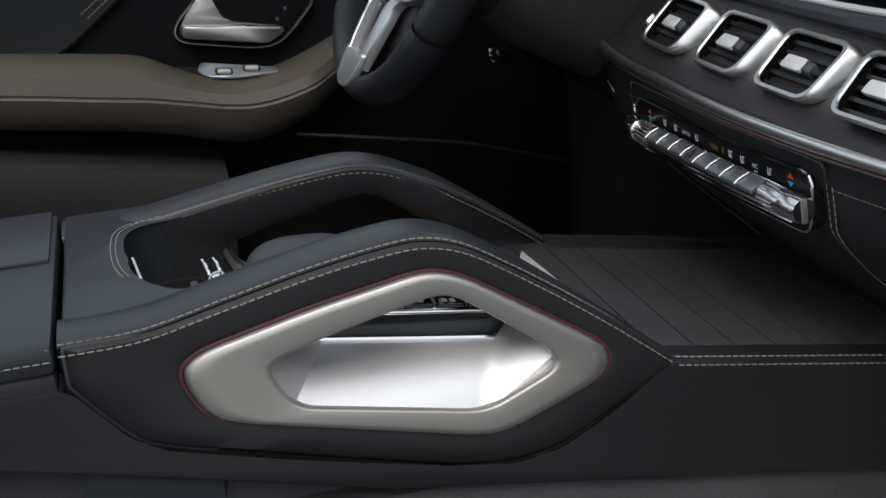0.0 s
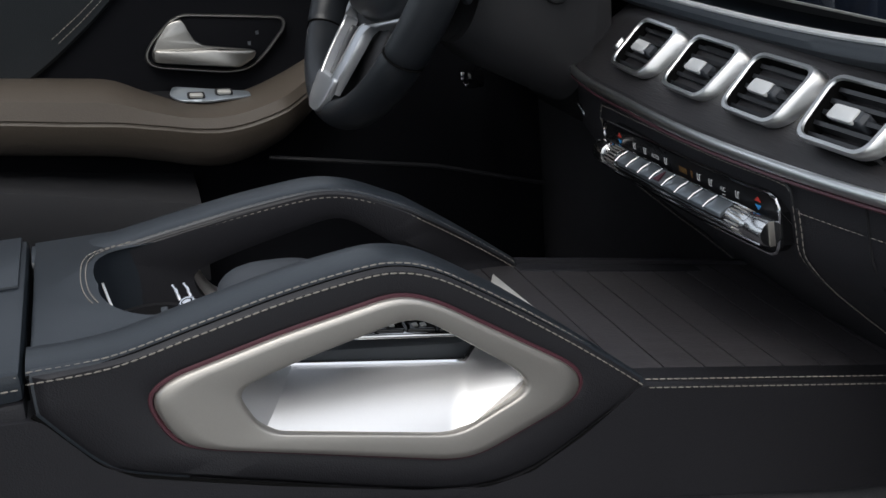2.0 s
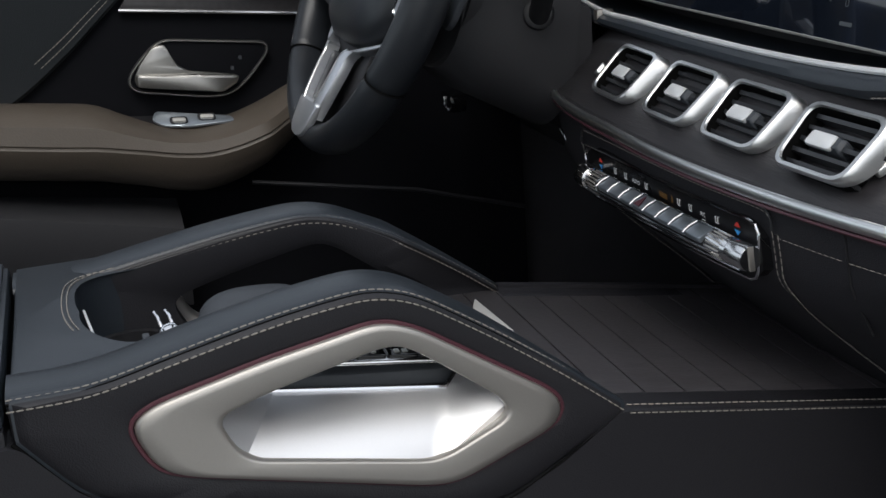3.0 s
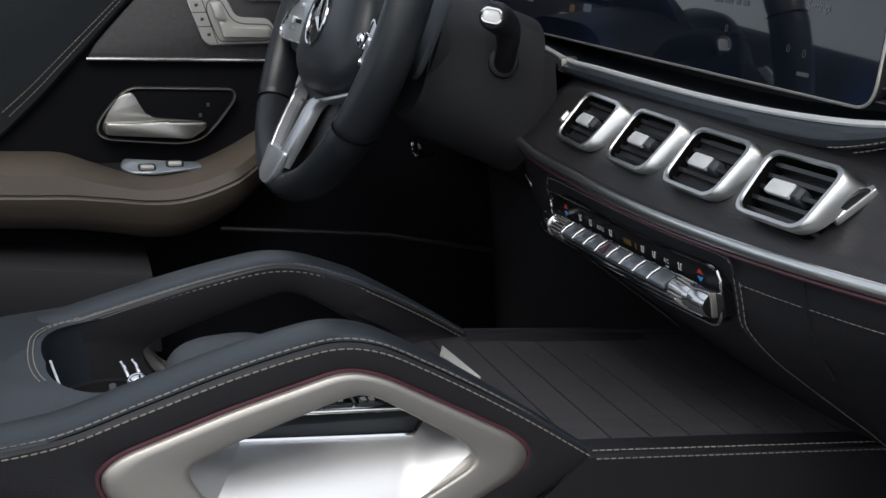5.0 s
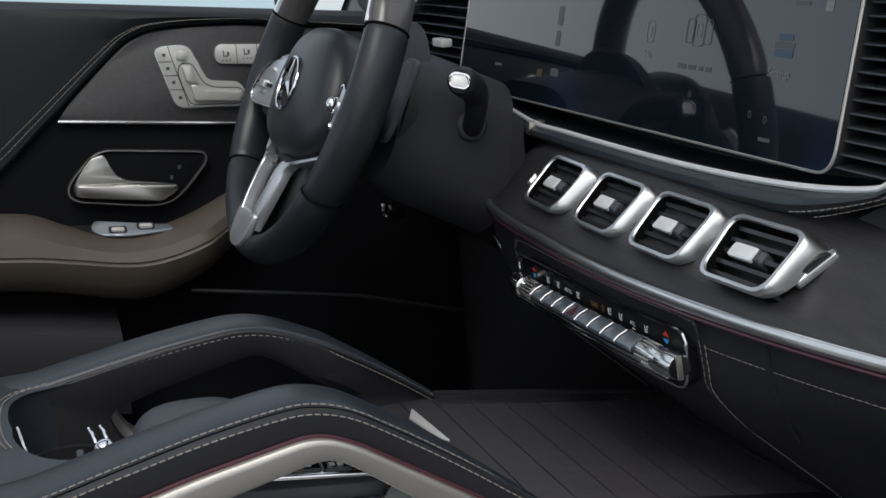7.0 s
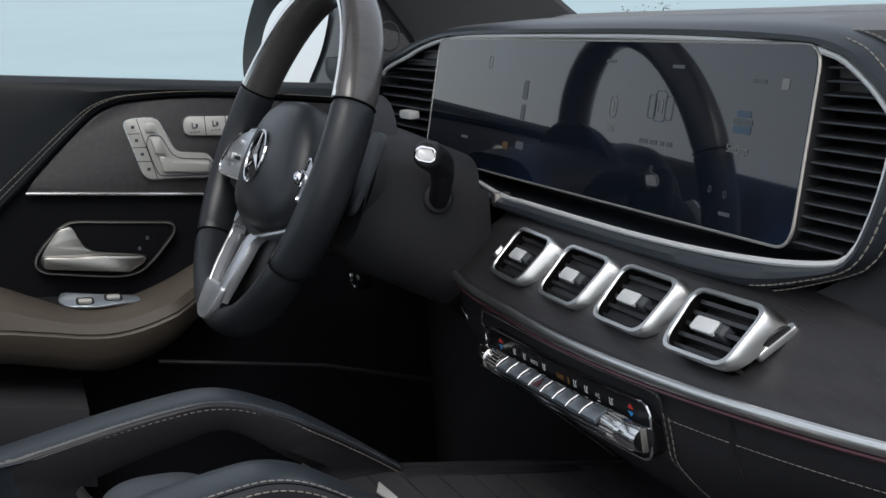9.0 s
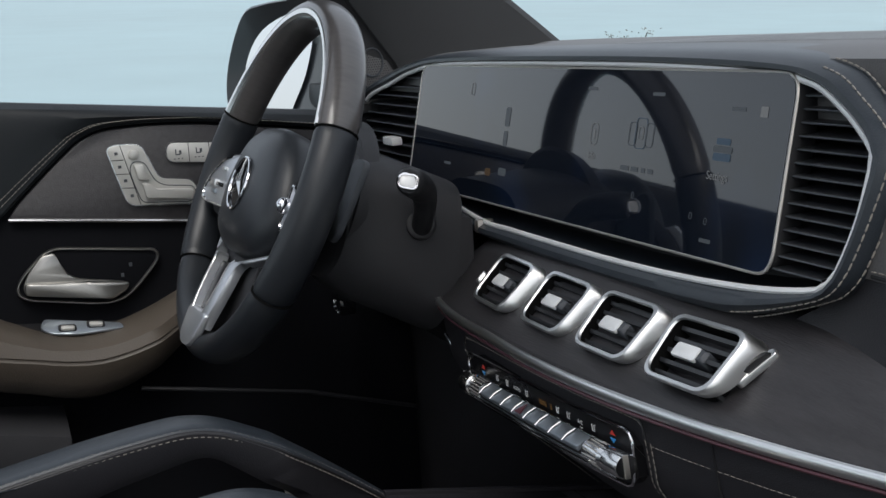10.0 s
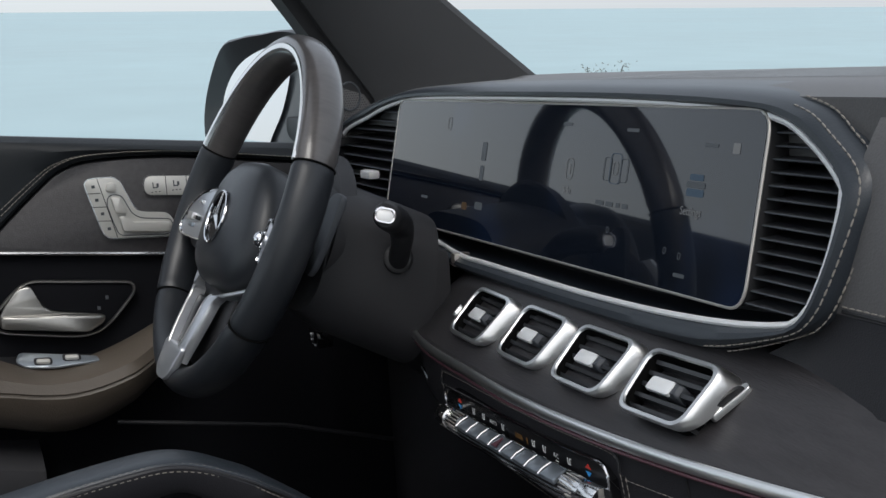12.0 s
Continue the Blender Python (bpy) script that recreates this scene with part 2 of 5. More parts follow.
# ---- setting ----
SEA_NORMAL = Vector((0.0448, -0.0548, 0.9975))  # the car stands on a slope
bm = bmesh.new()
bmesh.ops.create_circle(bm, cap_ends=True, segments=64, radius=4800)
water = tagged(part("water", bm, SEA, smooth=False), "pale grey-green calm sea under overcast sky", "sea", kind="structure")
water.matrix_world = Matrix.Translation((0, 0, -12)) @ SEA_NORMAL.to_track_quat("Z", "Y").to_matrix().to_4x4()
tagged(part("ground", box(-8, 8, -8, 8, -0.1, 0.0, 0), ASPHALT, smooth=False), "grey asphalt under the parked car", "ground", kind="structure")
tagged(part("floor", box(-1.3, 0.75, -0.80, 0.86, 0.56, 0.60, 0), CARPET), "black carpeted car floor", "floor", kind="structure")
# roof out of view; opening and narrow rail sized to light the console
roof = join(box(-1.5, 0.10, -0.70, -0.60, 1.84, 1.88, 0.01), box(-1.5, 0.10, 0.46, 0.72, 1.84, 1.88, 0.01), box(-0.10, 0.10, -0.599, 0.459, 1.841, 1.88, 0.01), box(-1.5, -1.1, -0.599, 0.459, 1.841, 1.88, 0.01))
tagged(part("ceiling", roof, DARKGREY), "unseen dark fabric car headliner with open roof window", "ceiling", kind="structure")
# out of view; its height sets how much rear light reaches the dashboard
tagged(part("wall_rear", box(-1.5, -1.42, -0.8, 0.8, 0.56, 1.15, 0.01), DARKGREY), "dark unseen rear wall, kept low to let light in from behind", "wall", kind="structure")
tagged(part("wall_front", box(0.62, 0.66, -1.0, 0.86, 0.56, 1.39, 0.01), CARPET), "black carpeted footwell bulkhead", "wall", kind="structure")

tagged(part("wall_left", box(0.20, 0.64, 0.79, 0.86, 0.58, 1.36, 0.01), CARPET), "black carpeted kick panel beside the pedals", "wall", kind="structure")

# out of view; added to keep low side light off the lower dashboard
tagged(part("wall_kick_light_block", box(0.10, 0.66, -0.86, -0.80, 0.56, 1.28, 0.01), CARPET), "unseen black kick panel added to block light on the passenger side", "wall", kind="structure")
# out of view; a plain blocker cutting the light through the passenger opening
tagged(part("wall_right", box(-1.5, -0.78, -0.86, -0.80, 0.56, 1.86, 0.01), DARKGREY), "dark unseen wall added to block light beside the opening", "wall", kind="structure")

# ---- console ----
console = thing("center_console", "black leather center console with two arched grab handles", "console", at=(0, 0, 0.60))
SEAM = [(-0.4385, 1.091), (-0.384, 1.092), (-0.326, 1.104), (-0.266, 1.1165), (-0.214, 1.124), (-0.186, 1.1245), (-0.158, 1.116), (-0.126, 1.096), (-0.085, 1.067), (-0.042, 1.034), (-0.002, 1.001)]
GROOVE = [(-0.004, 0.994), (-0.05, 0.968), (-0.092, 0.946), (-0.129, 0.940), (-0.181, 0.947), (-0.300, 0.982), (-0.382, 1.007), (-0.405, 1.022), (-0.4385, 1.064)]
FRAME_OUT = [(-0.3645, 1.060), (-0.349, 1.073), (-0.269, 1.091), (-0.186, 1.105), (-0.160, 1.095), (-0.060, 1.026), (-0.052, 1.011), (-0.061, 0.997), (-0.134, 0.9695), (-0.156, 0.9695), (-0.330, 1.0165), (-0.350, 1.026)]
FRAME_IN = [(-0.307, 1.056), (-0.266, 1.068), (-0.225, 1.077), (-0.183, 1.086), (-0.167, 1.082), (-0.134, 1.056), (-0.101, 1.030), (-0.094, 1.013), (-0.151, 0.989), (-0.290, 1.020)]


def flat(pts):
    return [Vector((p[0], 0, p[1])) for p in pts]


def aligned(loop, target):
    """Turns a closed loop so that its points lie nearest to the target's."""
    n = len(loop)
    best = min(range(n), key=lambda k: sum((loop[(i + k) % n][0] - target[i][0]) ** 2 + (loop[(i + k) % n][1] - target[i][1]) ** 2 for i in range(0, n, 4)))
    return [loop[(i + best) % n] for i in range(n)]


def loop_of(pts, n, r):
    return [(p.x, p.z) for p in resample(rounded(flat(pts), r), n, True)]


N = 144
top_line, low_line = spline(flat(SEAM), 70), spline(flat(GROOVE), 50)
outer = [(p.x, p.z) for p in resample(top_line + low_line, N, True)]
hole = aligned(loop_of(FRAME_OUT, N, 0.016), outer)
opening = aligned(loop_of(FRAME_IN, N, 0.016), hole)


def slim(y, x):
    """The handles narrow to their front tips."""
    return 0.1535 - (0.1535 - y) * (1 - 0.8 * min(1, max(0, (x + 0.1) / 0.1)))


near_outer, near_line = outer, top_line
for s in (-1, 1):
    low_far = lambda z: z if s < 0 or z < 1.085 else 1.085 + (z - 1.085) * 0.74
    outer = [(x, low_far(z)) for x, z in near_outer]
    top_line = [Vector((p.x, 0, low_far(p.z))) for p in near_line]
    rows = []
    for a, b, k, y in ((outer, hole, 0, 0.105), (outer, hole, 0, 0.145), (outer, hole, 0.05, 0.150), (outer, hole, 0.16, 0.1525), (outer, hole, 0.8, 0.1535), (outer, hole, 0.96, 0.152),
                       (outer, hole, 1.0, 0.148), (hole, opening, 0.1, 0.128), (hole, opening, 0.85, 0.124), (hole, opening, 0.9, 0.112), (hole, opening, 0.88, 0.1), (hole, opening, 0.5, 0.0955), (outer, hole, 0.25, 0.0945), (outer, hole, 0.06, 0.0975)):
        rows.append([Vector((p[0] + (q[0] - p[0]) * k, s * slim(y, p[0]), p[1] + (q[1] - p[1]) * k)) for p, q in zip(a, b)])
    arch = part("grab_handle", loft(rows, True, True), LEATHER, console)
    rows = []
    for k, d in ((0.01, 0.014), (0.01, -0.001), (0.035, -0.0042), (0.08, -0.0056), (0.3, -0.0058), (0.6, -0.0056), (0.9, -0.0052), (0.965, -0.0049), (0.988, -0.004), (1.0, -0.0015), (1.005, 0.013), (0.9, 0.016), (0.1, 0.016)):
        rows.append([Vector((p[0] + (q[0] - p[0]) * k, s * (0.153 - d), p[1] + (q[1] - p[1]) * k)) for p, q in zip(hole, opening)])
    part("handle_surround", loft(rows, True, True), SATIN, arch, "satin aluminium handle surround", sharp=75)
    edge = [Vector((p[0] + (q[0] - p[0]) * -0.03, s * 0.1535, p[1] + (q[1] - p[1]) * -0.03)) for p, q in zip(hole, opening)]
    part("light_strip", sweep(edge, circle(0.0017, 6), True, up=(0, 1, 0)), RED_LINE, arch, "dark red light strip round the surround")
    for off, y in ((0.0012, 0.1466), (-0.0043, 0.1538)) if s < 0 else ():
        part("stitching", stitches([p + Vector((0, s * y, off)) for p in top_line]), THREAD, arch, "beige stitching")
    for off, y in ((0.0003, 0.0995), (-0.0058, 0.0950)) if s > 0 else ():
        part("stitching", stitches([p + Vector((0, s * slim(y, p.x), off)) for p in top_line[8:]]), THREAD, arch, "beige stitching")
    part("seam_piping", sweep([p + Vector((0, s * 0.1484, -0.0014)) for p in top_line], circle(0.0011, 6)), SEAM_SHADE, arch)
    rows = []
    for p in top_line:
        rows.append([Vector((p.x, s * slim(y, p.x), p.z + d)) for y, d in ((0.0972, -0.004), (0.0978, 0.0), (0.101, 0.0016), (0.112, 0.0026), (0.128, 0.0028), (0.140, 0.0020), (0.1452, 0.0008), (0.1476, -0.0010), (0.1470, -0.004))])
    part("handle_pad", loft(rows), LEATHER_SMOOTH, arch, "smooth leather top of the handle", sharp=60)
    # dark line painting in the shade along the groove under the handle
    part("panel_gap", sweep([Vector((p.x, s * 0.1545, p.z)) for p in low_line], circle(0.0018, 8), up=(0, 1, 0)), SEAM_SHADE, arch)
    part("seam_piping", sweep([p + Vector((0, s * slim(0.0965, p.x), -0.003)) for p in top_line[8:]], circle(0.0016, 6)), PLASTIC, arch)

# polished scoop in the opening, palm pad and switches
def facet_line(*corners):
    """A line of three straight runs, eight, sixteen and eight points long."""
    a, b, c, d = (Vector(p) for p in corners)
    return [a.lerp(b, k / 8) for k in range(8)] + [b.lerp(c, k / 16) for k in range(16)] + [c.lerp(d, k / 8) for k in range(9)]


low = facet_line((-0.312, -0.150, 1.060), (-0.2910, -0.1535, 1.0180), (-0.1500, -0.1535, 0.9870), (-0.090, -0.150, 1.024))
high = facet_line((-0.277, -0.090, 1.066), (-0.2595, -0.1055, 1.0440), (-0.132, -0.1175, 1.0268), (-0.110, -0.100, 1.040))
rows = [[a.lerp(b, u) + Vector((0, -0.004 * math.sin(u * math.pi), 0.001 * math.sin(u * math.pi))) for a, b in zip(low, high)] for u in (0, 0.15, 0.3, 0.45, 0.6, 0.75, 0.9, 1)]
rows.insert(0, [p + Vector((0, 0.002, -0.008)) for p in low])
part("scoop", loft(rows, False), SCOOP, console, "polished aluminium scoop in the handle opening", sharp=24)
part("pad_trim", sweep([p + Vector((0, 0.001, 0.0015)) for p in high], circle(0.0022, 8)), CHROME, console, "chrome edge line")
o = rounded([(-0.265, -0.102, 1.048), (-0.13, -0.112, 1.034), (-0.112, -0.095, 1.036), (-0.10, 0.07, 1.036), (-0.265, 0.07, 1.05)], 0.014)
part("palm_pad", slab([p + Vector((0, -0.0015, -0.0080)) for p in o], (0.002, 0, 0.0155), 0.004), PALM, console, "grey soft-touch palm pad")
o = rounded([(-0.226, -0.096, 1.0585), (-0.214, -0.1085, 1.0570), (-0.128, -0.1205, 1.0485), (-0.130, -0.04, 1.0545), (-0.215, -0.04, 1.066)], (0.006, 0.012, 0.004, 0.01, 0.02))
keys = part("switch_panel", slab(o, (0, 0, 0.0035), 0.0015), BRIGHT, console, "silver-edged switch panel")
for k, w in enumerate((0.018, 0.0225, 0.0225, 0.008)):
    x0 = (-0.2145, -0.1955, -0.172, -0.1485)[k]
    def deck_z(q, y):
        return 1.0605 - 0.1 * (q + 0.214) + 0.06 * (y + 0.108)
    def edge_y(q):
        return -0.1045 - 0.14 * (q + 0.214)
    x1 = x0 + w
    o = [(x0, edge_y(x0), deck_z(x0, edge_y(x0))), (x1, edge_y(x1), deck_z(x1, edge_y(x1))), (x1, edge_y(x1) + 0.034, deck_z(x1, edge_y(x1) + 0.034)), (x0, edge_y(x0) + 0.034, deck_z(x0, edge_y(x0) + 0.034))]
    key = part("key", slab(rounded(o, 0.002, 3), (0, 0, 0.0028), 0.001), GLOSS, keys)
    for q in (0.006, 0.012) if k < 3 else ():
        c = Vector((x0 + q, edge_y(x0 + q) + 0.008, deck_z(x0 + q, edge_y(x0 + q) + 0.008) + 0.003))
        part("marking", box(c.x, c.x + 0.004, c.y - 0.0035, c.y + 0.0025, c.z - 0.0006, c.z + 0.0002, 0), SILVERGREY, key, smooth=False)
dome = bmesh.new()
bmesh.ops.create_uvsphere(dome, u_segments=32, v_segments=16, radius=1)
for v in dome.verts:
    c = v.co
    e = 0.75
    v.co = Vector((-0.243 + 0.056 * math.copysign(abs(c.x) ** e, c.x), 0.012 + 0.062 * math.copysign(abs(c.y) ** e, c.y), 1.045 + 0.035 * math.copysign(abs(c.z) ** 0.85, c.z) - (c.x * 0.006)))
part("hand_rest", dome, PALM, console, "rounded grey hand rest")
part("hand_rest_button", box(-0.262, -0.245, -0.052, -0.044, 1.072, 1.079, 0.003), CHROME, console)

# rear deck and cup well
deck = spline([(-0.335, -0.088, 0), (-0.358, -0.078, 0), (-0.378, -0.05, 0), (-0.389, -0.01, 0), (-0.391, 0.04, 0), (-0.386, 0.075, 0), (-0.37, 0.092, 0), (-0.335, 0.097, 0)], 24)
top = deck + [Vector(p) for p in ((-0.345, 0.15, 0), (-0.4365, 0.15, 0), (-0.4365, 0, 0), (-0.4365, -0.15, 0), (-0.345, -0.15, 0))]
part("rear_deck", slab([p + Vector((0, 0, 1.0925)) for p in top], (0, 0, -0.14), 0.004), LEATHER_SMOOTH, console)
for d in (0.0045, 0.0085):
    line = [p + Vector((-d, d * (0.6 if p.y > 0.05 else 0.0), 1.0932)) for p in deck[7:20]] + [top_line[k] + Vector((0, 0.097 + d * 0.5, 0.001)) for k in (10, 12)]
    part("stitching", stitches(line), THREAD, console, "beige stitching")
part("well_floor", box(-0.41, -0.1, -0.11, 0.11, 0.85, 1.02, 0.002), PLASTIC, console)
part("cup_ring", slab(rounded([(-0.3855, 0.050, 1.080), (-0.3810, -0.002, 1.080), (-0.3775, -0.002, 1.066), (-0.3825, 0.040, 1.066)], 0.004), (0.002, 0, 0), 0.0008), TAB, console, "bright metal cup holder edge")
part("cup_wall", sweep([Vector((-0.352 + 0.038 * math.cos(a), 0.05 + 0.038 * math.sin(a), 1.03)) for a in (k * math.pi / 24 for k in range(48))], [(-0.003, -0.02), (0.003, -0.02), (0.003, 0.01), (-0.003, 0.01)], True), PLASTIC, console)
knob = bmesh.new()
bmesh.ops.create_uvsphere(knob, u_segments=20, v_segments=12, radius=0.0092)
for v in knob.verts:
    v.co = Vector((v.co.x - 0.321, v.co.y + 0.0, v.co.z * 0.8 + 1.066))
holder = part("cup_clamp", knob, CHROME, console, "chrome cup holder clamp")
for dx in (-0.006, 0.003):
    part("pin", sweep([Vector((-0.321 + dx, 0.002, 1.07)), Vector((-0.323 + dx, 0.009, 1.077)), Vector((-0.325 + dx, 0.015, 1.079))], circle(0.0014, 8)), CHROME, holder)
part("clamp_base", box(-0.343, -0.337, -0.006, 0.008, 1.02, 1.066, 0.002), PALM, holder)
part("clamp_base", box(-0.333, -0.29, -0.012, 0.02, 1.02, 1.058, 0.003), PLASTIC, holder)

# sides, front border and slatted wooden lid
for s in (-1, 1):
    side = [(-0.62, 1.072), (-0.4385, 1.063), (-0.4055, 1.0215), (-0.382, 1.0065), (-0.30, 0.9815), (-0.181, 0.9465), (-0.129, 0.9395), (-0.092, 0.9455), (-0.05, 0.9675), (-0.002, 0.9995), (0.18, 0.9655), (0.32, 0.94), (0.32, 0.845), (0.18, 0.868), (-0.226, 0.940), (-0.488, 1.016), (-0.62, 1.045)]
    o = rounded([Vector((x, s * 0.158, z)) for x, z in side], 0.006, 3)
    part("side_panel", slab(o, (0, -s * 0.035, 0), 0.004), LEATHER, console)
    for y, dz in ((0.151, 0.0014), (0.1580, -0.0026)):
        part("stitching", stitches([Vector((x, s * y, 0.9995 - 0.187 * (x + 0.002) + dz)) for x in (0.0, 0.1, 0.2, 0.3)]), THREAD, console, "beige stitching")
part("tunnel_rear", box(-0.7, -0.12, -0.1225, 0.1225, 0.61, 1.0, 0.005), CARPET, console)
part("tunnel", box(-0.7, 0.34, -0.148, 0.148, 0.60, 0.93, 0.01), CARPET, console, "black carpeted tunnel")
lid = part("lid_base", slab([(-0.10, -0.13, 0.994), (0.32, -0.13, 0.922), (0.32, 0.15, 0.922), (-0.10, 0.15, 0.994)], (0, 0, -0.08), 0.002), PLASTIC, console)
x = -0.075
for k in range(11):
    def tz(q):
        return 0.9985 - 0.178 * q
    o = [(x, -0.125, tz(x)), (x + 0.0337, -0.125, tz(x + 0.0337)), (x + 0.0337, 0.146, tz(x + 0.0337)), (x, 0.146, tz(x))]
    part("slat", slab([Vector(p) + Vector((0, 0, -0.006)) for p in o], (0, 0, 0.005), 0.0006), WOOD_X, lid)
    x += 0.0352
part("lid_border", slab([(0.0, 0.1445, 0.9985), (0.3, 0.1445, 0.945), (0.3, 0.152, 0.945), (0.0, 0.152, 0.9985)], (0, 0, 0.004), 0.001), LEATHER, console)
part("lid_tab", slab([(-0.0500, 0.071, 1.0105), (-0.0425, 0.088, 1.0120), (-0.0315, 0.0145, 1.0050), (-0.0375, 0.022, 1.0060)], (0.001, 0.0, 0.002), 0.0008), SILVERGREY, console, "brushed metal lid tab")

arm = thing("armrest", "black leather armrest lid at the rear of the console", "armrest", at=(-0.6, 0, 0.60))
part("cushion", box(-0.80, -0.4412, -0.153, 0.153, 1.074, 1.0955, 0.006), LEATHER_SMOOTH, arm)
part("lower_shell", box(-0.80, -0.4422, -0.1545, 0.1545, 1.045, 1.0745, 0.003), LEATHER, arm)
for y, z in ((0.1515, 1.0920), (0.1548, 1.0845)):
    part("stitching", stitches([Vector((-0.7, -y, z)), Vector((-0.56, -y, z)), Vector((-0.443, -y, z))]), THREAD, arm, "beige stitching")
part("lid_step", box(-0.80, -0.446, 0.02, 0.1515, 1.0945, 1.0985, 0.0018), LEATHER_SMOOTH, arm)

# ---- dashboard ----
dash = thing("dashboard", "black leather and open-pore wood dashboard with silver trim", "dashboard", at=(0.3, 0, 0.60))


def bow(y):
    """How far the dashboard's face falls back from the middle."""
    return 0.42 * min(abs(y), 0.4) ** 2 + max(abs(y) - 0.4, 0) * 0.25


def edge(y):
    """The same for its upper edge, which runs flatter and then turns away at the driver's end."""
    return bow(y) if y < 0.1 else float(np.interp(y, (0.1, 0.17, 0.225, 0.26, 0.30, 0.33, 0.36, 0.40), (0.0042, 0.0062, 0.011, 0.017, 0.0255, 0.034, 0.0436, 0.06)))


def face(z):
    """The profile of the lower dashboard, x for each height."""
    zs, xs = (0.70, 0.90, 0.96, 1.03, 1.06, 1.085, 1.13, 1.149), (0.34, 0.30, 0.24, 0.162, 0.13, 0.113, 0.106, 0.103)
    return float(np.interp(z, zs, xs))


YS = [0.372, 0.368, 0.36, 0.345, 0.325, 0.30, 0.275] + [0.25 - 0.035 * k for k in range(40)]
rows = []
for y in YS:
    b = edge(y)
    f = math.sqrt(max(0.02, 1 - (max(0, y - 0.245) / 0.129) ** 2))
    rows.append([(x, y, 1.15 + (z - 1.15) * f if z > 1.15 else z) for x, y, z in [(0.21 + b * 0.6, y, 1.222), (0.192 + b * 0.65, y, 1.223), (0.18 + b * 0.7, y, 1.219), (0.163 + b * 0.85 - 0.35 * min(b, 0.02), y, 1.203), (0.143 + b - 0.4 * min(b, 0.02), y, 1.182), (0.120 + b - 0.2 * min(b, 0.02), y, 1.165), (0.105 + b, y, 1.157), (0.103 + b, y, 1.151), (0.125 + b, y, 1.149), (0.25 + b, y, 1.149)]])
part("wood_panel", loft(rows, True), WOOD, dash, "black open-pore wood panel")
rows = []
for y in [0.366, 0.36, 0.345, 0.32, 0.285] + [0.255 - 0.03 * k for k in range(44)]:
    b, e = edge(y), 0.012 * (max(0, y - 0.30) / 0.066) ** 2
    g = 0.75 * min(1, max(0, (-0.24 - y) / 0.06))
    rows.append([(face(z) + b + e + g * max(0, 1.105 - z), y, z) for z in (1.149, 1.13, 1.105, 1.085, 1.06, 1.03, 0.96, 0.90, 0.70)] + [(0.40 + b, y, 0.70), (0.40 + b, y, 1.149)])
part("lower_panel", loft(rows, True), LEATHER, dash)
strip = spline([(0.1 + edge(y), y, 1.151) for y in YS], 90)
strip[0] = strip[0] + Vector((0.012, 0, 0.006))
part("trim_strip", sweep(strip, [(0.0036 * math.cos(a), 0.0054 * math.sin(a)) for a in (k * math.pi / 6 for k in range(12))]), FRAME, dash, "bright aluminium trim strip")
part("light_strip", sweep([p + Vector((0.0, 0, -0.0075)) for p in strip[3:56]], circle(0.0016, 6)), RED_LINE, dash, "dark red light strip below the trim")
# seams of the centre stack and of the knee panels
for y in (-0.1665, 0.186):
    zs = [1.122, 1.10, 1.085, 1.07, 1.05, 1.03, 1.0, 0.97, 0.93]
    path = spline([(face(z) + edge(y) - 0.0008, y, z - 0.02 * max(y, 0)) for z in zs], 40)
    part("seam_piping", sweep(path, circle(0.0014, 6), up=(0, 1, 0)), PLASTIC, dash)
    for d in (-0.004, 0.004):
        part("stitching", stitches([p + Vector((-0.0006, d, 0)) for p in path], r=0.0004), THREAD, dash, "beige stitching")
top_seam = spline([(face(1.139) + edge(y) - 0.0014, y, z) for y, z in ((0.186, 1.118), (0.184, 1.129), (0.172, 1.1345), (0.08, 1.1372), (0, 1.139), (-0.08, 1.139), (-0.152, 1.1385), (-0.1645, 1.133), (-0.1665, 1.122))], 60)
part("stitching", stitches(top_seam, r=0.0004), THREAD, dash, "beige stitching")
part("seam_piping", sweep([p + Vector((-0.0002, 0, 0.0028)) for p in top_seam], circle(0.0012, 6)), PLASTIC, dash)
for y0, y1 in ((-0.169, -0.236), (-0.242, -0.8)):
    part("stitching", stitches([Vector((face(1.124) + bow(y0 + (y1 - y0) * k / 12) - 0.0012, y0 + (y1 - y0) * k / 12, 1.1195)) for k in range(13)], r=0.0003), THREAD, dash, "beige stitching")
part("panel_gap", sweep([Vector((face(z) + bow(-0.239) - 0.0003, -0.239, z)) for z in (1.147, 1.13, 1.10, 1.06)], circle(0.0012, 6), up=(0, 1, 0)), PLASTIC, dash)
# oval key pocket at the driver's end
part("end_stitching", stitches([Vector((face(z) + edge(0.34) + 0.003, 0.34, z)) for z in (1.145, 1.12, 1.10, 1.085, 1.06)], r=0.0004), THREAD, dash, "beige stitching")
o = rounded([(face(z) + edge(y) - 0.002, y, z) for y, z in ((0.282, 1.052), (0.318, 1.052), (0.318, 1.108), (0.282, 1.108))], 0.017)
start = part("start_button_housing", slab(o, (0.004, 0, 0), 0.001), GLOSS, dash, "glossy black oval start button")
part("button_ring", sweep([p + Vector((-0.0005, 0, 0)) for p in resample(o, 40, True)], circle(0.0008, 6), True, up=(1, 0, 0)), SMOKED, start)

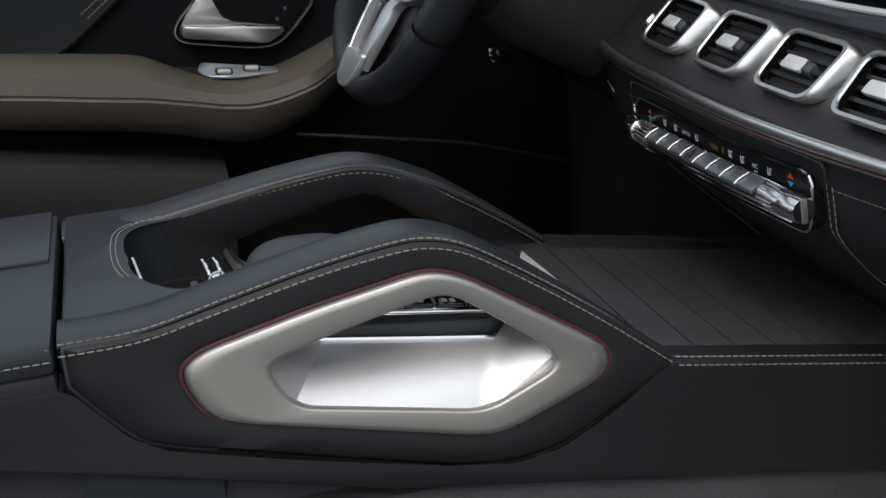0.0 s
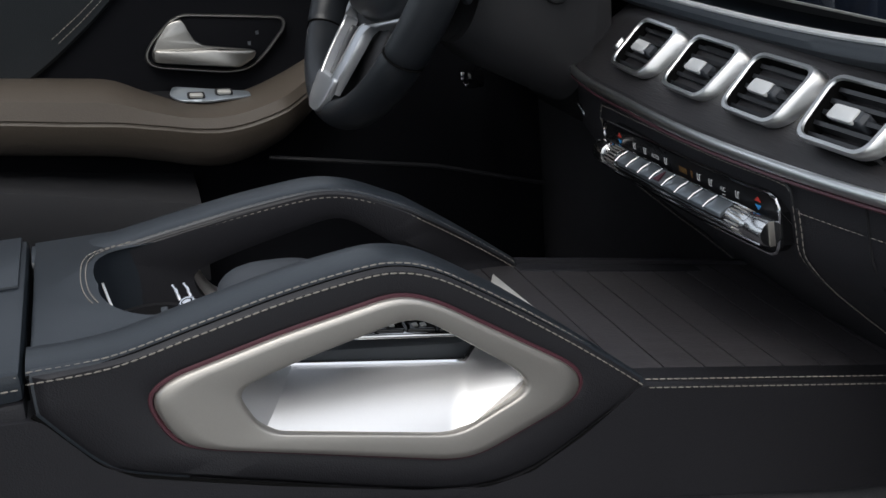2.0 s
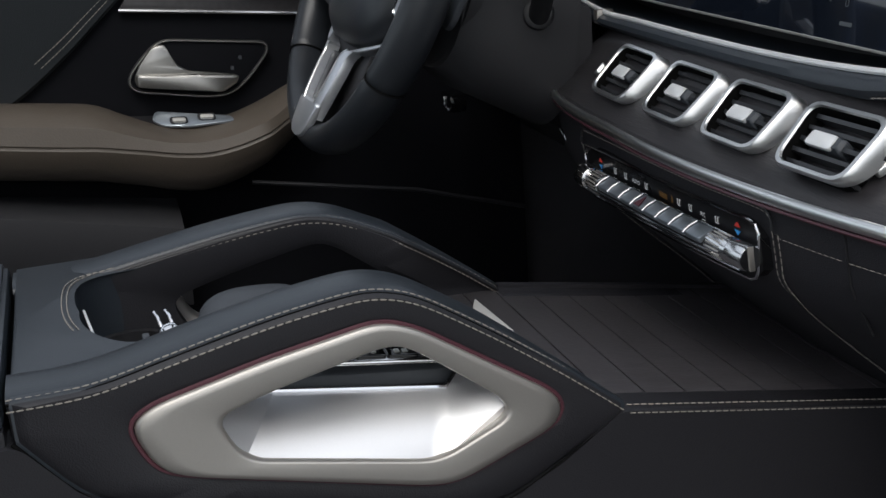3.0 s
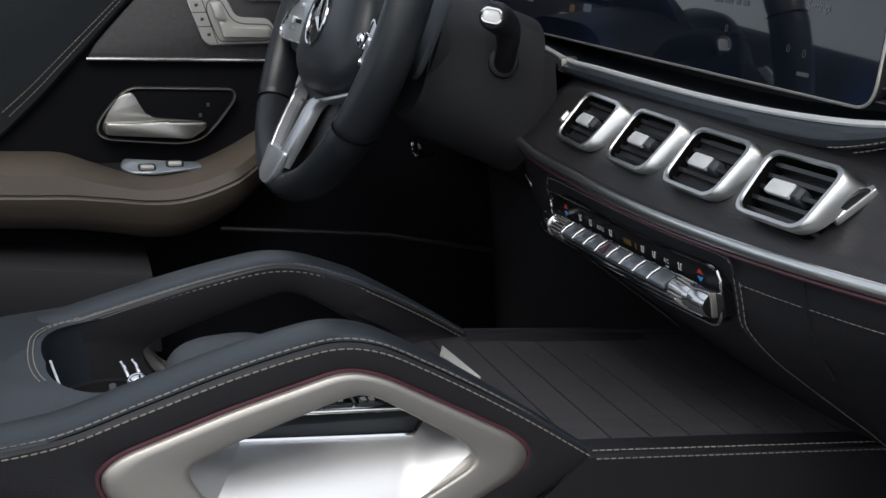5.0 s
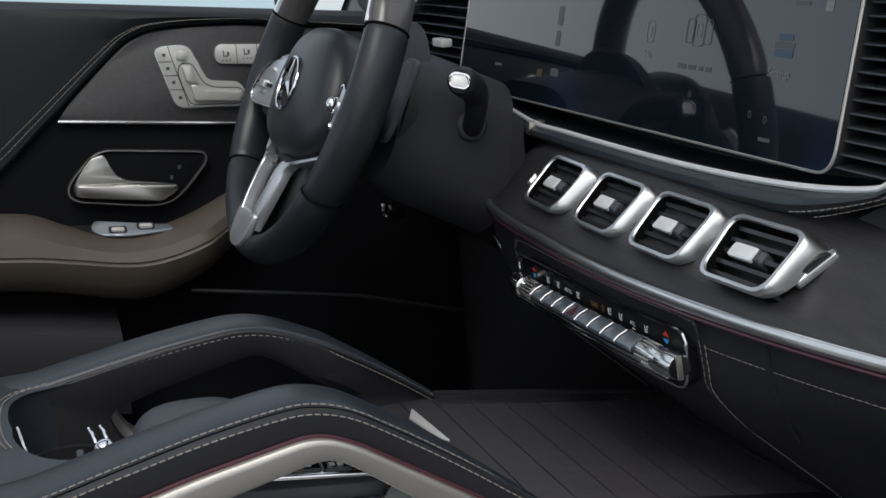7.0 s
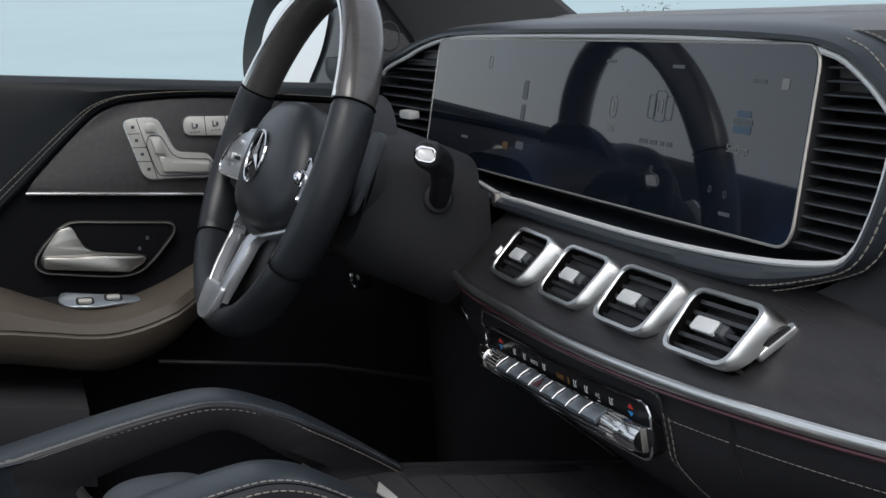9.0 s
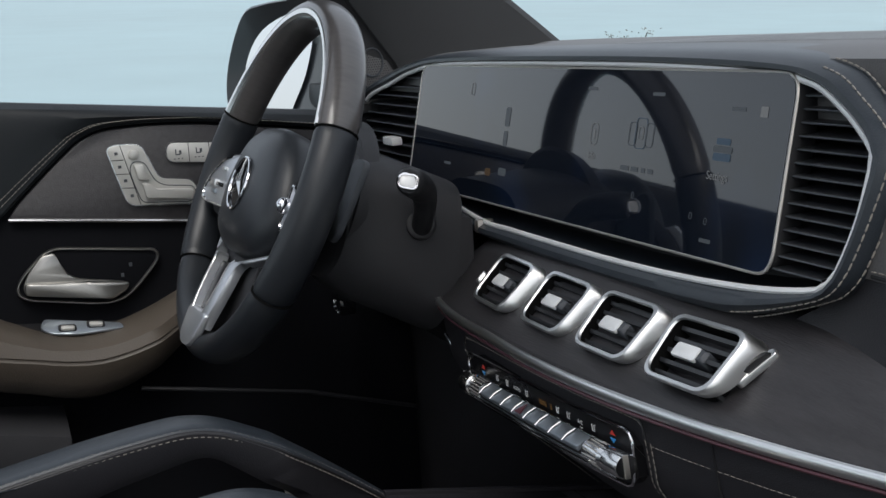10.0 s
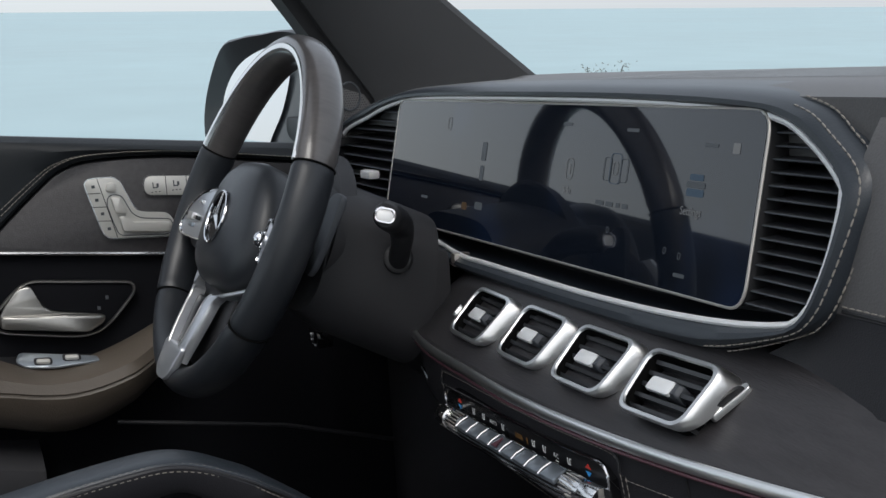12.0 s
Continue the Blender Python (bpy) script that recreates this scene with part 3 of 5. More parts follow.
# binnacle: silver line, padded hood, dark recess
TRIM = [(-0.14, 1.2355), (-0.219, 1.2415), (-0.277, 1.250), (-0.293, 1.258), (-0.301, 1.270), (-0.311, 1.302), (-0.3145, 1.340), (-0.311, 1.349), (-0.300, 1.358), (-0.282, 1.370), (-0.25, 1.386), (-0.224, 1.392), (-0.19, 1.396), (0.0, 1.401), (0.3, 1.401), (0.5, 1.398), (0.6, 1.387), (0.669, 1.372), (0.74, 1.357), (0.766, 1.345), (0.785, 1.32), (0.79, 1.27), (0.78, 1.245), (0.7, 1.24), (0.44, 1.243), (0.293, 1.231), (0.218, 1.2305), (0.053, 1.2305), (-0.05, 1.232)]
HOOD = [(-0.14, 1.2125), (-0.202, 1.218), (-0.283, 1.242), (-0.307, 1.256), (-0.319, 1.278), (-0.336, 1.330), (-0.339, 1.350), (-0.331, 1.364), (-0.304, 1.382), (-0.268, 1.401), (-0.19, 1.411), (0.0, 1.415), (0.3, 1.415), (0.5, 1.411), (0.6, 1.402), (0.69, 1.386), (0.76, 1.37), (0.8, 1.352), (0.81, 1.32), (0.81, 1.25), (0.8, 1.225), (0.7, 1.222), (0.44, 1.222), (0.293, 1.214), (0.218, 1.212), (0.053, 1.211), (-0.05, 1.211)]


def at_x(pts, x, n=160):
    return spline([(x, y, z) for y, z in pts], n, True)


def deep(p):
    """The binnacle leans back towards its top."""
    return Vector((0.187 + 0.24 * (p.z - 1.235), p.y, p.z))


trim_loop = [deep(p) for p in spline([(0.2, y, z) for y, z in TRIM], 200, True)]
hood_raw = spline([(0.2, y, z) for y, z in HOOD], 200, True)
hood_loop = [deep(p) for p in hood_raw]
rows = []
for k, dx in ((0.0, 0.05), (0.02, 0.006), (0.1, -0.002), (0.3, -0.0075), (0.55, -0.008), (0.8, -0.003), (0.95, 0.006), (1.0, 0.016), (1.0, 0.07)):
    rows.append([a.lerp(b, k) + Vector((dx, 0, 0)) for a, b in zip(trim_loop, hood_loop)])
part("binnacle_hood", loft(rows, True), LEATHER_SMOOTH, dash, "padded leather binnacle surround")
part("silver_line", sweep([p + Vector((-0.001, 0, 0)) for p in trim_loop], circle(0.0028, 8), True, up=(1, 0, 0)), TAB, dash, "thin silver line round the binnacle")
part("binnacle_recess", loft([[p + Vector((0.048, 0, 0)) for p in trim_loop], [p + Vector((0.056, 0, 0)) for p in trim_loop]]), PLASTIC, dash)
for k, dx in ((0.80, -0.0036), (1.06, 0.008)):
    line = [p.lerp(q, k) + Vector((dx, 0, 0)) for p, q in zip(trim_loop, hood_loop)]
    n0 = min(range(200), key=lambda i: (line[i] - Vector((0.186, -0.19, 1.217))).length)
    n1 = min(range(200), key=lambda i: (line[i] - Vector((0.228, -0.25, 1.411))).length)
    seg = line[n0:n1 + 1] if n0 < n1 else line[n0:] + line[:n1 + 1]
    part("stitching", stitches(seg, length=0.006, r=0.0007), THREAD, dash, "beige double stitching")
part("roll_end_cap", box(0.176, 0.196, 0.288, 0.30, 1.218, 1.2335, 0.003), SATIN, dash, "small metal end cap")
# passenger side of the dashboard and its top
rows = []
for k in range(24):
    y = -0.324 - 0.033 * k
    b = max(0, -0.36 - y) * 0.12
    rows.append([(0.66, y, 1.404), (0.34, y, 1.410), (0.262 + b, y, 1.406), (0.236 + b, y, 1.393), (0.222 + b, y, 1.37), (0.212 + b, y, 1.32), (0.206 + b, y, 1.27), (0.2065 + b, y, 1.262), (0.206 + b, y, 1.245), (0.20 + b, y, 1.20), (0.66, y, 1.20)])
    if k == 0:
        starts = {1.27: -0.316, 1.262: -0.308, 1.245: -0.286, 1.20: -0.2}
        rows[0] = [(x, starts[z] if z in starts and x < 0.5 else q, z) for x, q, z in rows[0]]
part("passenger_panel", loft([r[:8] + [(0.66, r[7][1], 1.262)] for r in rows]), DASHTOP, dash, "dark grey leather passenger panel")
part("passenger_lower_panel", loft([[(r[7][0] + 0.0006, r[7][1], 1.2612)] + r[8:] + [(0.66, r[7][1], 1.2612)] for r in rows]), LEATHER, dash, "black leather panel above the wood")
part("stitching", stitches([Vector((0.2055 + max(0, -0.36 - y) * 0.12, y, 1.268)) for y in (-0.318, -0.36, -0.5, -0.8)], length=0.006, r=0.0006), THREAD, dash, "beige stitching")
part("seam_piping", sweep([Vector((0.2065 + max(0, -0.36 - y) * 0.12, y, 1.2645)) for y in (-0.318, -0.36, -0.5, -0.8)], circle(0.0016, 6)), PLASTIC, dash)
rows = []
for k in range(38):
    y = 0.84 - 0.032 * k
    drop = 0.05 * max(0, (y - 0.5) / 0.34) ** 2
    rows.append([(0.64, y, 1.405), (0.5, y, 1.410), (0.34, y, 1.413 - drop), (0.262, y, 1.412 - drop), (0.236, y, 1.406 - drop), (0.236, y, 1.36), (0.64, y, 1.36)])
dash_top = part("top_pad", loft(rows, True), DASHTOP, dash, "dark grey leather dashboard top")
bm = bmesh.new()
for i in range(30):
    for j in range(140):
        x0, y0 = 0.345 + 0.0095 * i, -0.775 + 0.0075 * j
        z0 = 1.4136 - 0.01875 * (x0 - 0.34) if x0 < 0.5 else 1.4106 - 0.036 * (x0 - 0.5)
        if y0 < -0.337:
            z0 = 1.4106 - 0.01875 * (x0 - 0.34)
        bm.faces.new([bm.verts.new((x0 + a, y0 + c, z0)) for a, c in ((0, 0), (0.0075, 0), (0.0075, 0.0034), (0, 0.0034))])
tagged(part("perforation", bm, SLAT, dash, "rows of small speaker holes"), kind="stuff")

# driver's knee panel and dark underside
part("knee_panel", loft([[(0.205, y, 1.20), (0.165, y, 1.17), (0.18, y, 1.08), (0.27, y, 1.0), (0.4, y, 0.99), (0.4, y, 1.20)] for y in (0.26, 0.35, 0.45, 0.55, 0.65, 0.8)], True), PLASTIC, dash)
lever = part("brake_release", box(0.115, 0.14, 0.655, 0.70, 1.062, 1.088, 0.006), GLOSS, dash, "glossy release lever with chrome edge")
part("lever_edge", box(0.112, 0.116, 0.658, 0.697, 1.066, 1.07, 0.001), CHROME, lever)
part("lever_edge", box(0.112, 0.116, 0.674, 0.678, 1.072, 1.084, 0.001), CHROME, lever)

# ---- side vents of the binnacle ----
for name_y, ya, yb, n in (("r", -0.219, -0.31, 14), ("l", 0.52, 0.775, 11)):
    vent = thing("side_vent", "tall black slatted side air vent", "air vent", at=(0.22, (ya + yb) / 2, 1.25))
    for k in range(n):
        z = 1.256 + (0.124 / (n - 1)) * k
        if name_y == "r":
            end = float(np.interp(z, (1.25, 1.275, 1.343, 1.356, 1.371, 1.386), (-0.272, -0.300, -0.311, -0.300, -0.278, -0.242)))
        else:
            end = float(np.interp(z, (1.25, 1.27, 1.32, 1.345, 1.36, 1.385), (0.775, 0.785, 0.78, 0.76, 0.72, 0.61)))
        x0 = 0.187 + 0.24 * (z - 1.235)
        y0, y1 = sorted((ya, end))
        part("slat", loft([[(x0 + 0.004, y, z + 0.0004), (x0 + 0.0055, y, z + 0.0014), (x0 + 0.036, y, z + 0.0022), (x0 + 0.036, y, z + 0.0005), (x0 + 0.006, y, z - 0.0008)] for y in (y0, (y0 + y1) / 2, y1)]), SLAT, vent)
        # paler grey tube painting the highlight on the slat's front edge
        part("slat_highlight", sweep([Vector((x0 + 0.0046, y, z + 0.0004)) for y in (y0, (y0 + y1) / 2, y1)], circle(0.0008, 6)), PALM, vent)
    if name_y == "l":
        part("tab", box(0.190, 0.206, 0.600, 0.638, 1.2935, 1.3045, 0.003), TAB, vent, "silver adjusting tab")

# ---- display ----
screen = thing("display_screen", "wide glossy black twin display with faint menu", "screen", at=(0.2, 0.15, 1.25))
LEAN = 0.0325 / 0.147


def on_screen(y, z, d=0.0):
    return Vector((0.191 + (z - 1.25) * LEAN - d, y, z))


o = rounded([on_screen(0.545, 1.2515), on_screen(-0.2265, 1.2515), on_screen(-0.2265, 1.3975), on_screen(0.545, 1.3975)], 0.02, 8)
part("housing", slab(o, (0.022, 0, 0), 0.002), PLASTIC, screen)
c0 = sum(o, Vector()) / len(o)
o2 = [p.lerp(c0, 0.006) + Vector((-0.0015, 0, 0)) for p in o]
part("glass", loft([o2, [p + Vector((0.003, 0, 0)) for p in o2]]), SCREEN, screen, "glossy display glass", smooth=False)
part("edge_line", sweep(resample([p + Vector((-0.0008, 0, 0)) for p in o], 560, True), circle(0.0014, 6), True, up=(1, 0, 0)), SATIN, screen, "thin silver edge")


def ui(name, y, z, w, h, material, r=0.0008):
    y -= 0.018 if y < 0.2 else 0
    o = rounded([on_screen(y + w / 2, z - h / 2, 0.0019), on_screen(y - w / 2, z - h / 2, 0.0019), on_screen(y - w / 2, z + h / 2, 0.0019), on_screen(y + w / 2, z + h / 2, 0.0019)], r, 3)
    return part(name, loft([o, [p + Vector((0.0002, 0, 0)) for p in o]]), material, screen, smooth=False)


def ui_text(words, y, z, size):
    m = Matrix.Translation(on_screen(y - 0.018, z, 0.002)) @ Matrix(((0, LEAN, -1, 0), (-1, 0, 0, 0), (0, 1, LEAN, 0), (0, 0, 0, 1)))
    writing("menu_word", words, size, m, UI_WHITE, screen)


ui_text("Settings", -0.124, 1.3165, 0.0095)
ui_text("Info", 0.085, 1.318, 0.009)
for y, w in ((0.021, 0.014), (0.004, 0.012), (-0.011, 0.006), (-0.023, 0.009)):
    ui("menu_word", y, 1.312, w, 0.004, UI_DIM)


def ui_ring(y, z, w, h, material, r):
    y -= 0.018 if y < 0.2 else 0
    o = resample(rounded([on_screen(y + a * w / 2, z + c * h / 2, 0.002) for a, c in ((1, -1), (-1, -1), (-1, 1), (1, 1))], r, 4), 32, True)
    part("menu_outline", sweep(o, circle(0.0003, 4), True, up=(1, 0, 0)), material, screen)


ui_ring(0.001, 1.343, 0.018, 0.026, UI_BLUE, 0.004)
ui_ring(0.001, 1.343, 0.008, 0.011, UI_WHITE, 0.003)
ui_ring(0.015, 1.342, 0.012, 0.02, UI_DIM, 0.003)
ui_ring(-0.014, 1.342, 0.012, 0.02, UI_DIM, 0.003)
ui("menu_icon", -0.126, 1.3315, 0.024, 0.006, UI_BLUE, 0.002)
ui("menu_icon", -0.126, 1.3375, 0.026, 0.005, UI_DIM, 0.002)
ui("menu_icon", -0.126, 1.3435, 0.019, 0.005, UI_BLUE, 0.002)
ui("menu_icon", -0.173, 1.368, 0.009, 0.008, UI_WHITE)
ui("menu_word", -0.14, 1.369, 0.018, 0.003, UI_DIM)
ui("menu_word", -0.02, 1.377, 0.02, 0.003, UI_DIM)
ui("menu_word", 0.1, 1.379, 0.018, 0.003, UI_DIM)
ui_ring(0.085, 1.338, 0.013, 0.02, UI_WHITE, 0.006)
ui("menu_icon", 0.085, 1.338, 0.003, 0.009, UI_WHITE, 0.001)
for y, z in ((0.0, 1.29), (-0.095, 1.283), (-0.117, 1.281)):
    ui_ring(y, z, 0.0035, 0.005, UI_DIM, 0.0015)
ui("menu_word", -0.12, 1.266, 0.016, 0.003, UI_DIM)
ui_ring(0.37, 1.372, 0.009, 0.014, UI_WHITE, 0.004)
ui("gauge_icon", 0.265, 1.345, 0.012, 0.02, UI_DIM, 0.003)
ui("gauge_icon", 0.265, 1.322, 0.010, 0.016, UI_DIM, 0.003)
ui("gauge_icon", 0.262, 1.287, 0.02, 0.008, UI_DIM, 0.003)
ui("gauge_icon", 0.30, 1.284, 0.014, 0.008, AMBER, 0.003)
ui("gauge_icon", 0.42, 1.285, 0.02, 0.003, UI_DIM, 0.001)

# ---- round air vents on the wood panel ----
V_UP, V_OUT = Vector((0.72, 0, 0.694)), Vector((-0.694, 0, 0.72))


def vent_outline(w, h, n, lift=0.0, shift=0.0, r=0.014):
    w *= 1.06
    pts = [(w * 0.47, -h / 2), (-w * 0.47, -h / 2), (-w * 0.53, h / 2), (w * 0.53, h / 2)]
    return [Vector((0, u + shift * (v / h + 0.5), 0)) + V_UP * (v + lift) + V_OUT * (n if n > 0 or n < -0.02 else 0.008 + (n - 0.008) * (0.35 + 0.65 * (v / h + 0.5))) for u, v in ((p.x, p.y) for p in rounded([Vector((a, b, 0)) for a, b in pts], r, 7))]


first = thing("air_vent", "silver-framed square air vent with black slats", "air vent", group="vents on the dashboard", local=pose(0.1490, 0.1470, 1.1878, 0, 0, -3))
rows = [vent_outline(0.087, 0.060, -0.012, 0.001, -0.004, 0.019), vent_outline(0.086, 0.0596, -0.003, 0.0, -0.003, 0.0175), vent_outline(0.083, 0.059, 0.0075, -0.0018, -0.001, 0.0155), vent_outline(0.0810, 0.0577, 0.0106, -0.0022, 0, 0.015), vent_outline(0.0795, 0.0563, 0.0115, -0.0022, 0, 0.0145),
        vent_outline(0.0728, 0.0507, 0.0117, -0.0022, 0, 0.0125), vent_outline(0.0710, 0.0491, 0.0100, -0.0022, 0, 0.012)]
part("frame", loft(rows, True, False, cap=False), FRAME, first, "satin silver frame")
# near-black lining: the shade of the vent's depth is put into its colour
part("cavity", loft([vent_outline(0.0712, 0.0493, 0.0101, -0.0022, 0, 0.012), vent_outline(0.070, 0.048, -0.022, -0.0022, 0, 0.012), vent_outline(0.01, 0.005, -0.0225, 0, 0, 0.002)], cap=False), SEAM_SHADE, first)
for k in range(5):
    v = -0.0225 + 0.0100 * k
    row = []
    for u in (-0.0365, -0.012, 0.012, 0.0365):
        row.append([Vector((0, u, 0)) + V_UP * (v + a) + V_OUT * b for a, b in ((-0.0018, 0.004), (0.0012, 0.0052), (0.0034, -0.016), (0.0005, -0.017))])
    part("slat", loft(row), SLAT, first)
def tab_ring(u0, u1, v0, v1, n, r):
    return rounded([Vector((0, u, 0)) + V_UP * v + V_OUT * (n - 0.05 * (v - v0)) for u, v in ((u1, v0), (u0, v0), (u0, v1), (u1, v1))], r, 4)


part("tab_stem", loft([tab_ring(-0.0120, 0.0110, -0.0068, 0.0042, -0.006, 0.002), tab_ring(-0.0120, 0.0110, -0.0068, 0.0046, 0.0055, 0.003), tab_ring(-0.0095, 0.0110, -0.0055, 0.0035, 0.0085, 0.003)]), PALM, first)
part("tab", loft([tab_ring(-0.0045, 0.0235, -0.0080, 0.0040, 0.0055, 0.003), tab_ring(-0.0050, 0.0240, -0.0084, 0.0044, 0.0075, 0.003), tab_ring(-0.0045, 0.0235, -0.0080, 0.0040, 0.0095, 0.003), tab_ring(-0.0025, 0.0215, -0.0062, 0.0022, 0.0104, 0.003)]), TAB, first, "silver adjusting tab")
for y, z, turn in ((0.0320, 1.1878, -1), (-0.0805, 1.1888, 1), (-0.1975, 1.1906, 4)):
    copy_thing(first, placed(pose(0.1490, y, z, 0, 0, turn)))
def thumbwheel(slot_c, slot_up, slot_out, half, group):
    wheel_slot = thing("vent_thumbwheel", "black thumbwheel in a silver slot beside the vents", "thumbwheel", at=slot_c, group=group)
    side = slot_up.cross(slot_out).normalized()
    def ring(w, h, n):
        return rounded([slot_c + side * u + slot_up * v + slot_out * n for u, v in ((w, -h), (-w, -h), (-w, h), (w, h))], w * 0.95, 5)
    rows = [ring(0.0042, half, -0.004), ring(0.0042, half, 0.0008), ring(0.0038, half - 0.0006, 0.0014), ring(0.0024, half - 0.004, 0.0012), ring(0.0023, half - 0.0044, -0.003)]
    part("slot_frame", loft(rows, True), FRAME, wheel_slot, "silver slot frame")
    r = half - 0.0045
    bm = loft([[slot_c + side * u + slot_up * (r * math.cos(a)) + slot_out * (0.45 * r * math.sin(a)) for a in (k * math.pi / 16 for k in range(17))] for u in (-0.0022, -0.0016, 0.0016, 0.0022)])
    part("thumbwheel", bm, PLASTIC, wheel_slot)


thumbwheel(Vector((0.1635, -0.2451, 1.1925)), Vector((0.75, -0.287, 0.60)).normalized(), Vector((-0.64, 0, 0.76)).normalized(), 0.0188, "thumbwheels of the vents")
thumbwheel(Vector((0.1480, 0.2215, 1.1850)), Vector((0.75, 0.2, 0.60)).normalized(), Vector((-0.5, 0.35, 0.76)).normalized(), 0.0070, "thumbwheels of the vents")

# ---- climate control ----
hvac = thing("climate_panel", "glossy black climate control panel with chrome toggle bar", "control panel", at=(0.1, 0, 1.08))


def on_hvac(y, z, d=0.0):
    return Vector((0.1035 + 0.10 * (1.135 - z) + bow(min(y, 0)) * 0.55 - d, y, z - 0.015 * y))


def bent(outline):
    return [on_hvac(y, z) for y, z in ((p.x, p.y) for p in outline)]


pl = resample(rounded([Vector(p).to_3d() for p in ((0.160, 1.0765), (-0.150, 1.0765), (-0.1575, 1.1265), (0.164, 1.1265))], 0.013, 6), 90, True)
o = bent(pl)
bm = bmesh.new()
n = 30
rows = []
for k in range(n + 1):
    u = k / n
    y = 0.163 - 0.320 * u
    inset = 0.012 * max(0, 1 - min(u, 1 - u) * 14) ** 2
    rows.append([on_hvac(y, z) for z in (1.1265 - inset, 1.115, 1.095, 1.0765 + inset)] + [on_hvac(y, 1.0765 + inset, -0.02), on_hvac(y, 1.1265 - inset, -0.02)])
part("panel", loft(rows), BLACKGLASS, hvac, "glossy black panel")
part("panel_edge", sweep([p + Vector((-0.0006, 0, 0)) for p in o], circle(0.0014, 6), True, up=(1, 0, 0)), CHROME, hvac, "chrome edge")


def bar_at(y, dz=0.0, d=0.0):
    return Vector((0.0965 + bow(min(y, 0)) * 0.55 - d, y, 1.1000 + dz - 0.015 * y))


bar = part("toggle_bar", sweep([bar_at(0.105 - 0.0105 * k) + Vector((0.004, 0, -0.004)) for k in range(21)], [(0.009 * math.cos(a), 0.0085 * math.sin(a)) for a in (k * math.pi / 8 for k in range(16))]), PLASTIC, hvac)
for k in range(8):
    y0 = 0.098 - 0.0246 * k
    o = rounded([bar_at(y0, 0.002, 0.0085), bar_at(y0 - 0.0232, 0.002, 0.0085), bar_at(y0 - 0.0232, 0.0085, -0.005), bar_at(y0, 0.0085, -0.005)], 0.0015, 3)
    key = part("toggle_key", slab([p + Vector((0, 0, 0)) for p in o], (0.002, 0, -0.005), 0.0012), SMOKED, bar, "smoked chrome-edged toggle key")
    part("key_edge", sweep([bar_at(y0 + 0.0006, 0.0015, 0.009), bar_at(y0 + 0.0006, 0.0055, 0.004), bar_at(y0 + 0.0006, 0.0092, -0.005)], circle(0.0009, 6)), CHROME, bar)
    if k == 3:
        part("hazard_mark", loft([[bar_at(y0 - 0.006, 0.0032, 0.0082), bar_at(y0 - 0.017, 0.0032, 0.0082), bar_at(y0 - 0.0115, 0.0088, -0.002)], [p + Vector((-0.0006, 0, 0.0008)) for p in (bar_at(y0 - 0.006, 0.0032, 0.0082), bar_at(y0 - 0.017, 0.0032, 0.0082), bar_at(y0 - 0.0115, 0.0088, -0.002))]]), RED_LINE, bar, "red hazard mark")
part("bar_edge", sweep([bar_at(0.12 - 0.012 * k, -0.0035, 0.0095) for k in range(21)], circle(0.0011, 6)), CHROME, bar)
part("bar_edge", sweep([bar_at(0.15 - 0.015 * k, -0.0105, 0.004) for k in range(21)], circle(0.001, 6)), CHROME, bar)
part("bar_edge", sweep([bar_at(0.12 - 0.012 * k, 0.0098, -0.004) for k in range(21)], circle(0.0008, 6)), CHROME, bar)
for s in (1, -1):
    rows = []
    for y, r in ((0.1035, 0.006), (0.104, 0.0098), (0.128, 0.0100), (0.130, 0.0088), (0.133, 0.0088), (0.134, 0.0106), (0.154, 0.0106), (0.1556, 0.0095), (0.1558, 0.0045)):
        c = bar_at(s * y, -0.001, -0.002)
        rows.append([c + Vector((r * math.cos(a), 0, r * math.sin(a))) for a in (k * math.pi / 12 for k in range(24))])
    knob = part("temperature_knob", loft(rows), KNOB, hvac, "ridged chrome temperature knob")
    for k in range(18):
        a = k * math.pi / 9
        c = bar_at(s * 0.116, -0.001, -0.002) + Vector((0.0100 * math.cos(a), 0, 0.0100 * math.sin(a)))
        part("ridge", sweep([c + Vector((0, -0.010, 0)), c + Vector((0, 0.010, 0))], circle(0.0007, 4)), SATIN, knob)
    part("cap_bar", slab([bar_at(s * 0.1557, 0.009, 0.0015), bar_at(s * 0.1557, 0.009, -0.003), bar_at(s * 0.1557, -0.011, -0.005), bar_at(s * 0.1557, -0.011, -0.0005)], (0, s * 0.0012, 0), 0.0004), SATIN, knob)
    for up, m in ((1, RED_ICON), (-1, BLUE_ICON)):
        z = 1.1148 + up * 0.0030
        tri = [on_hvac(s * 0.1265 + 0.0042, z - up * 0.0016, 0.0006), on_hvac(s * 0.1265 - 0.0042, z - up * 0.0016, 0.0006), on_hvac(s * 0.1265, z + up * 0.0026, 0.0006)]
        part("temperature_mark", loft([tri, [p + Vector((0.0004, 0, 0)) for p in tri]]), m, hvac, smooth=False)


def hv_bar(y, z, w, h, m=None):
    o = [on_hvac(y + w / 2, z - h / 2, 0.0006), on_hvac(y - w / 2, z - h / 2, 0.0006), on_hvac(y - w / 2, z + h / 2, 0.0006), on_hvac(y + w / 2, z + h / 2, 0.0006)]
    part("symbol", loft([o, [p + Vector((0.0004, 0, 0)) for p in o]]), m or WHITE_ICON, hvac, smooth=False)


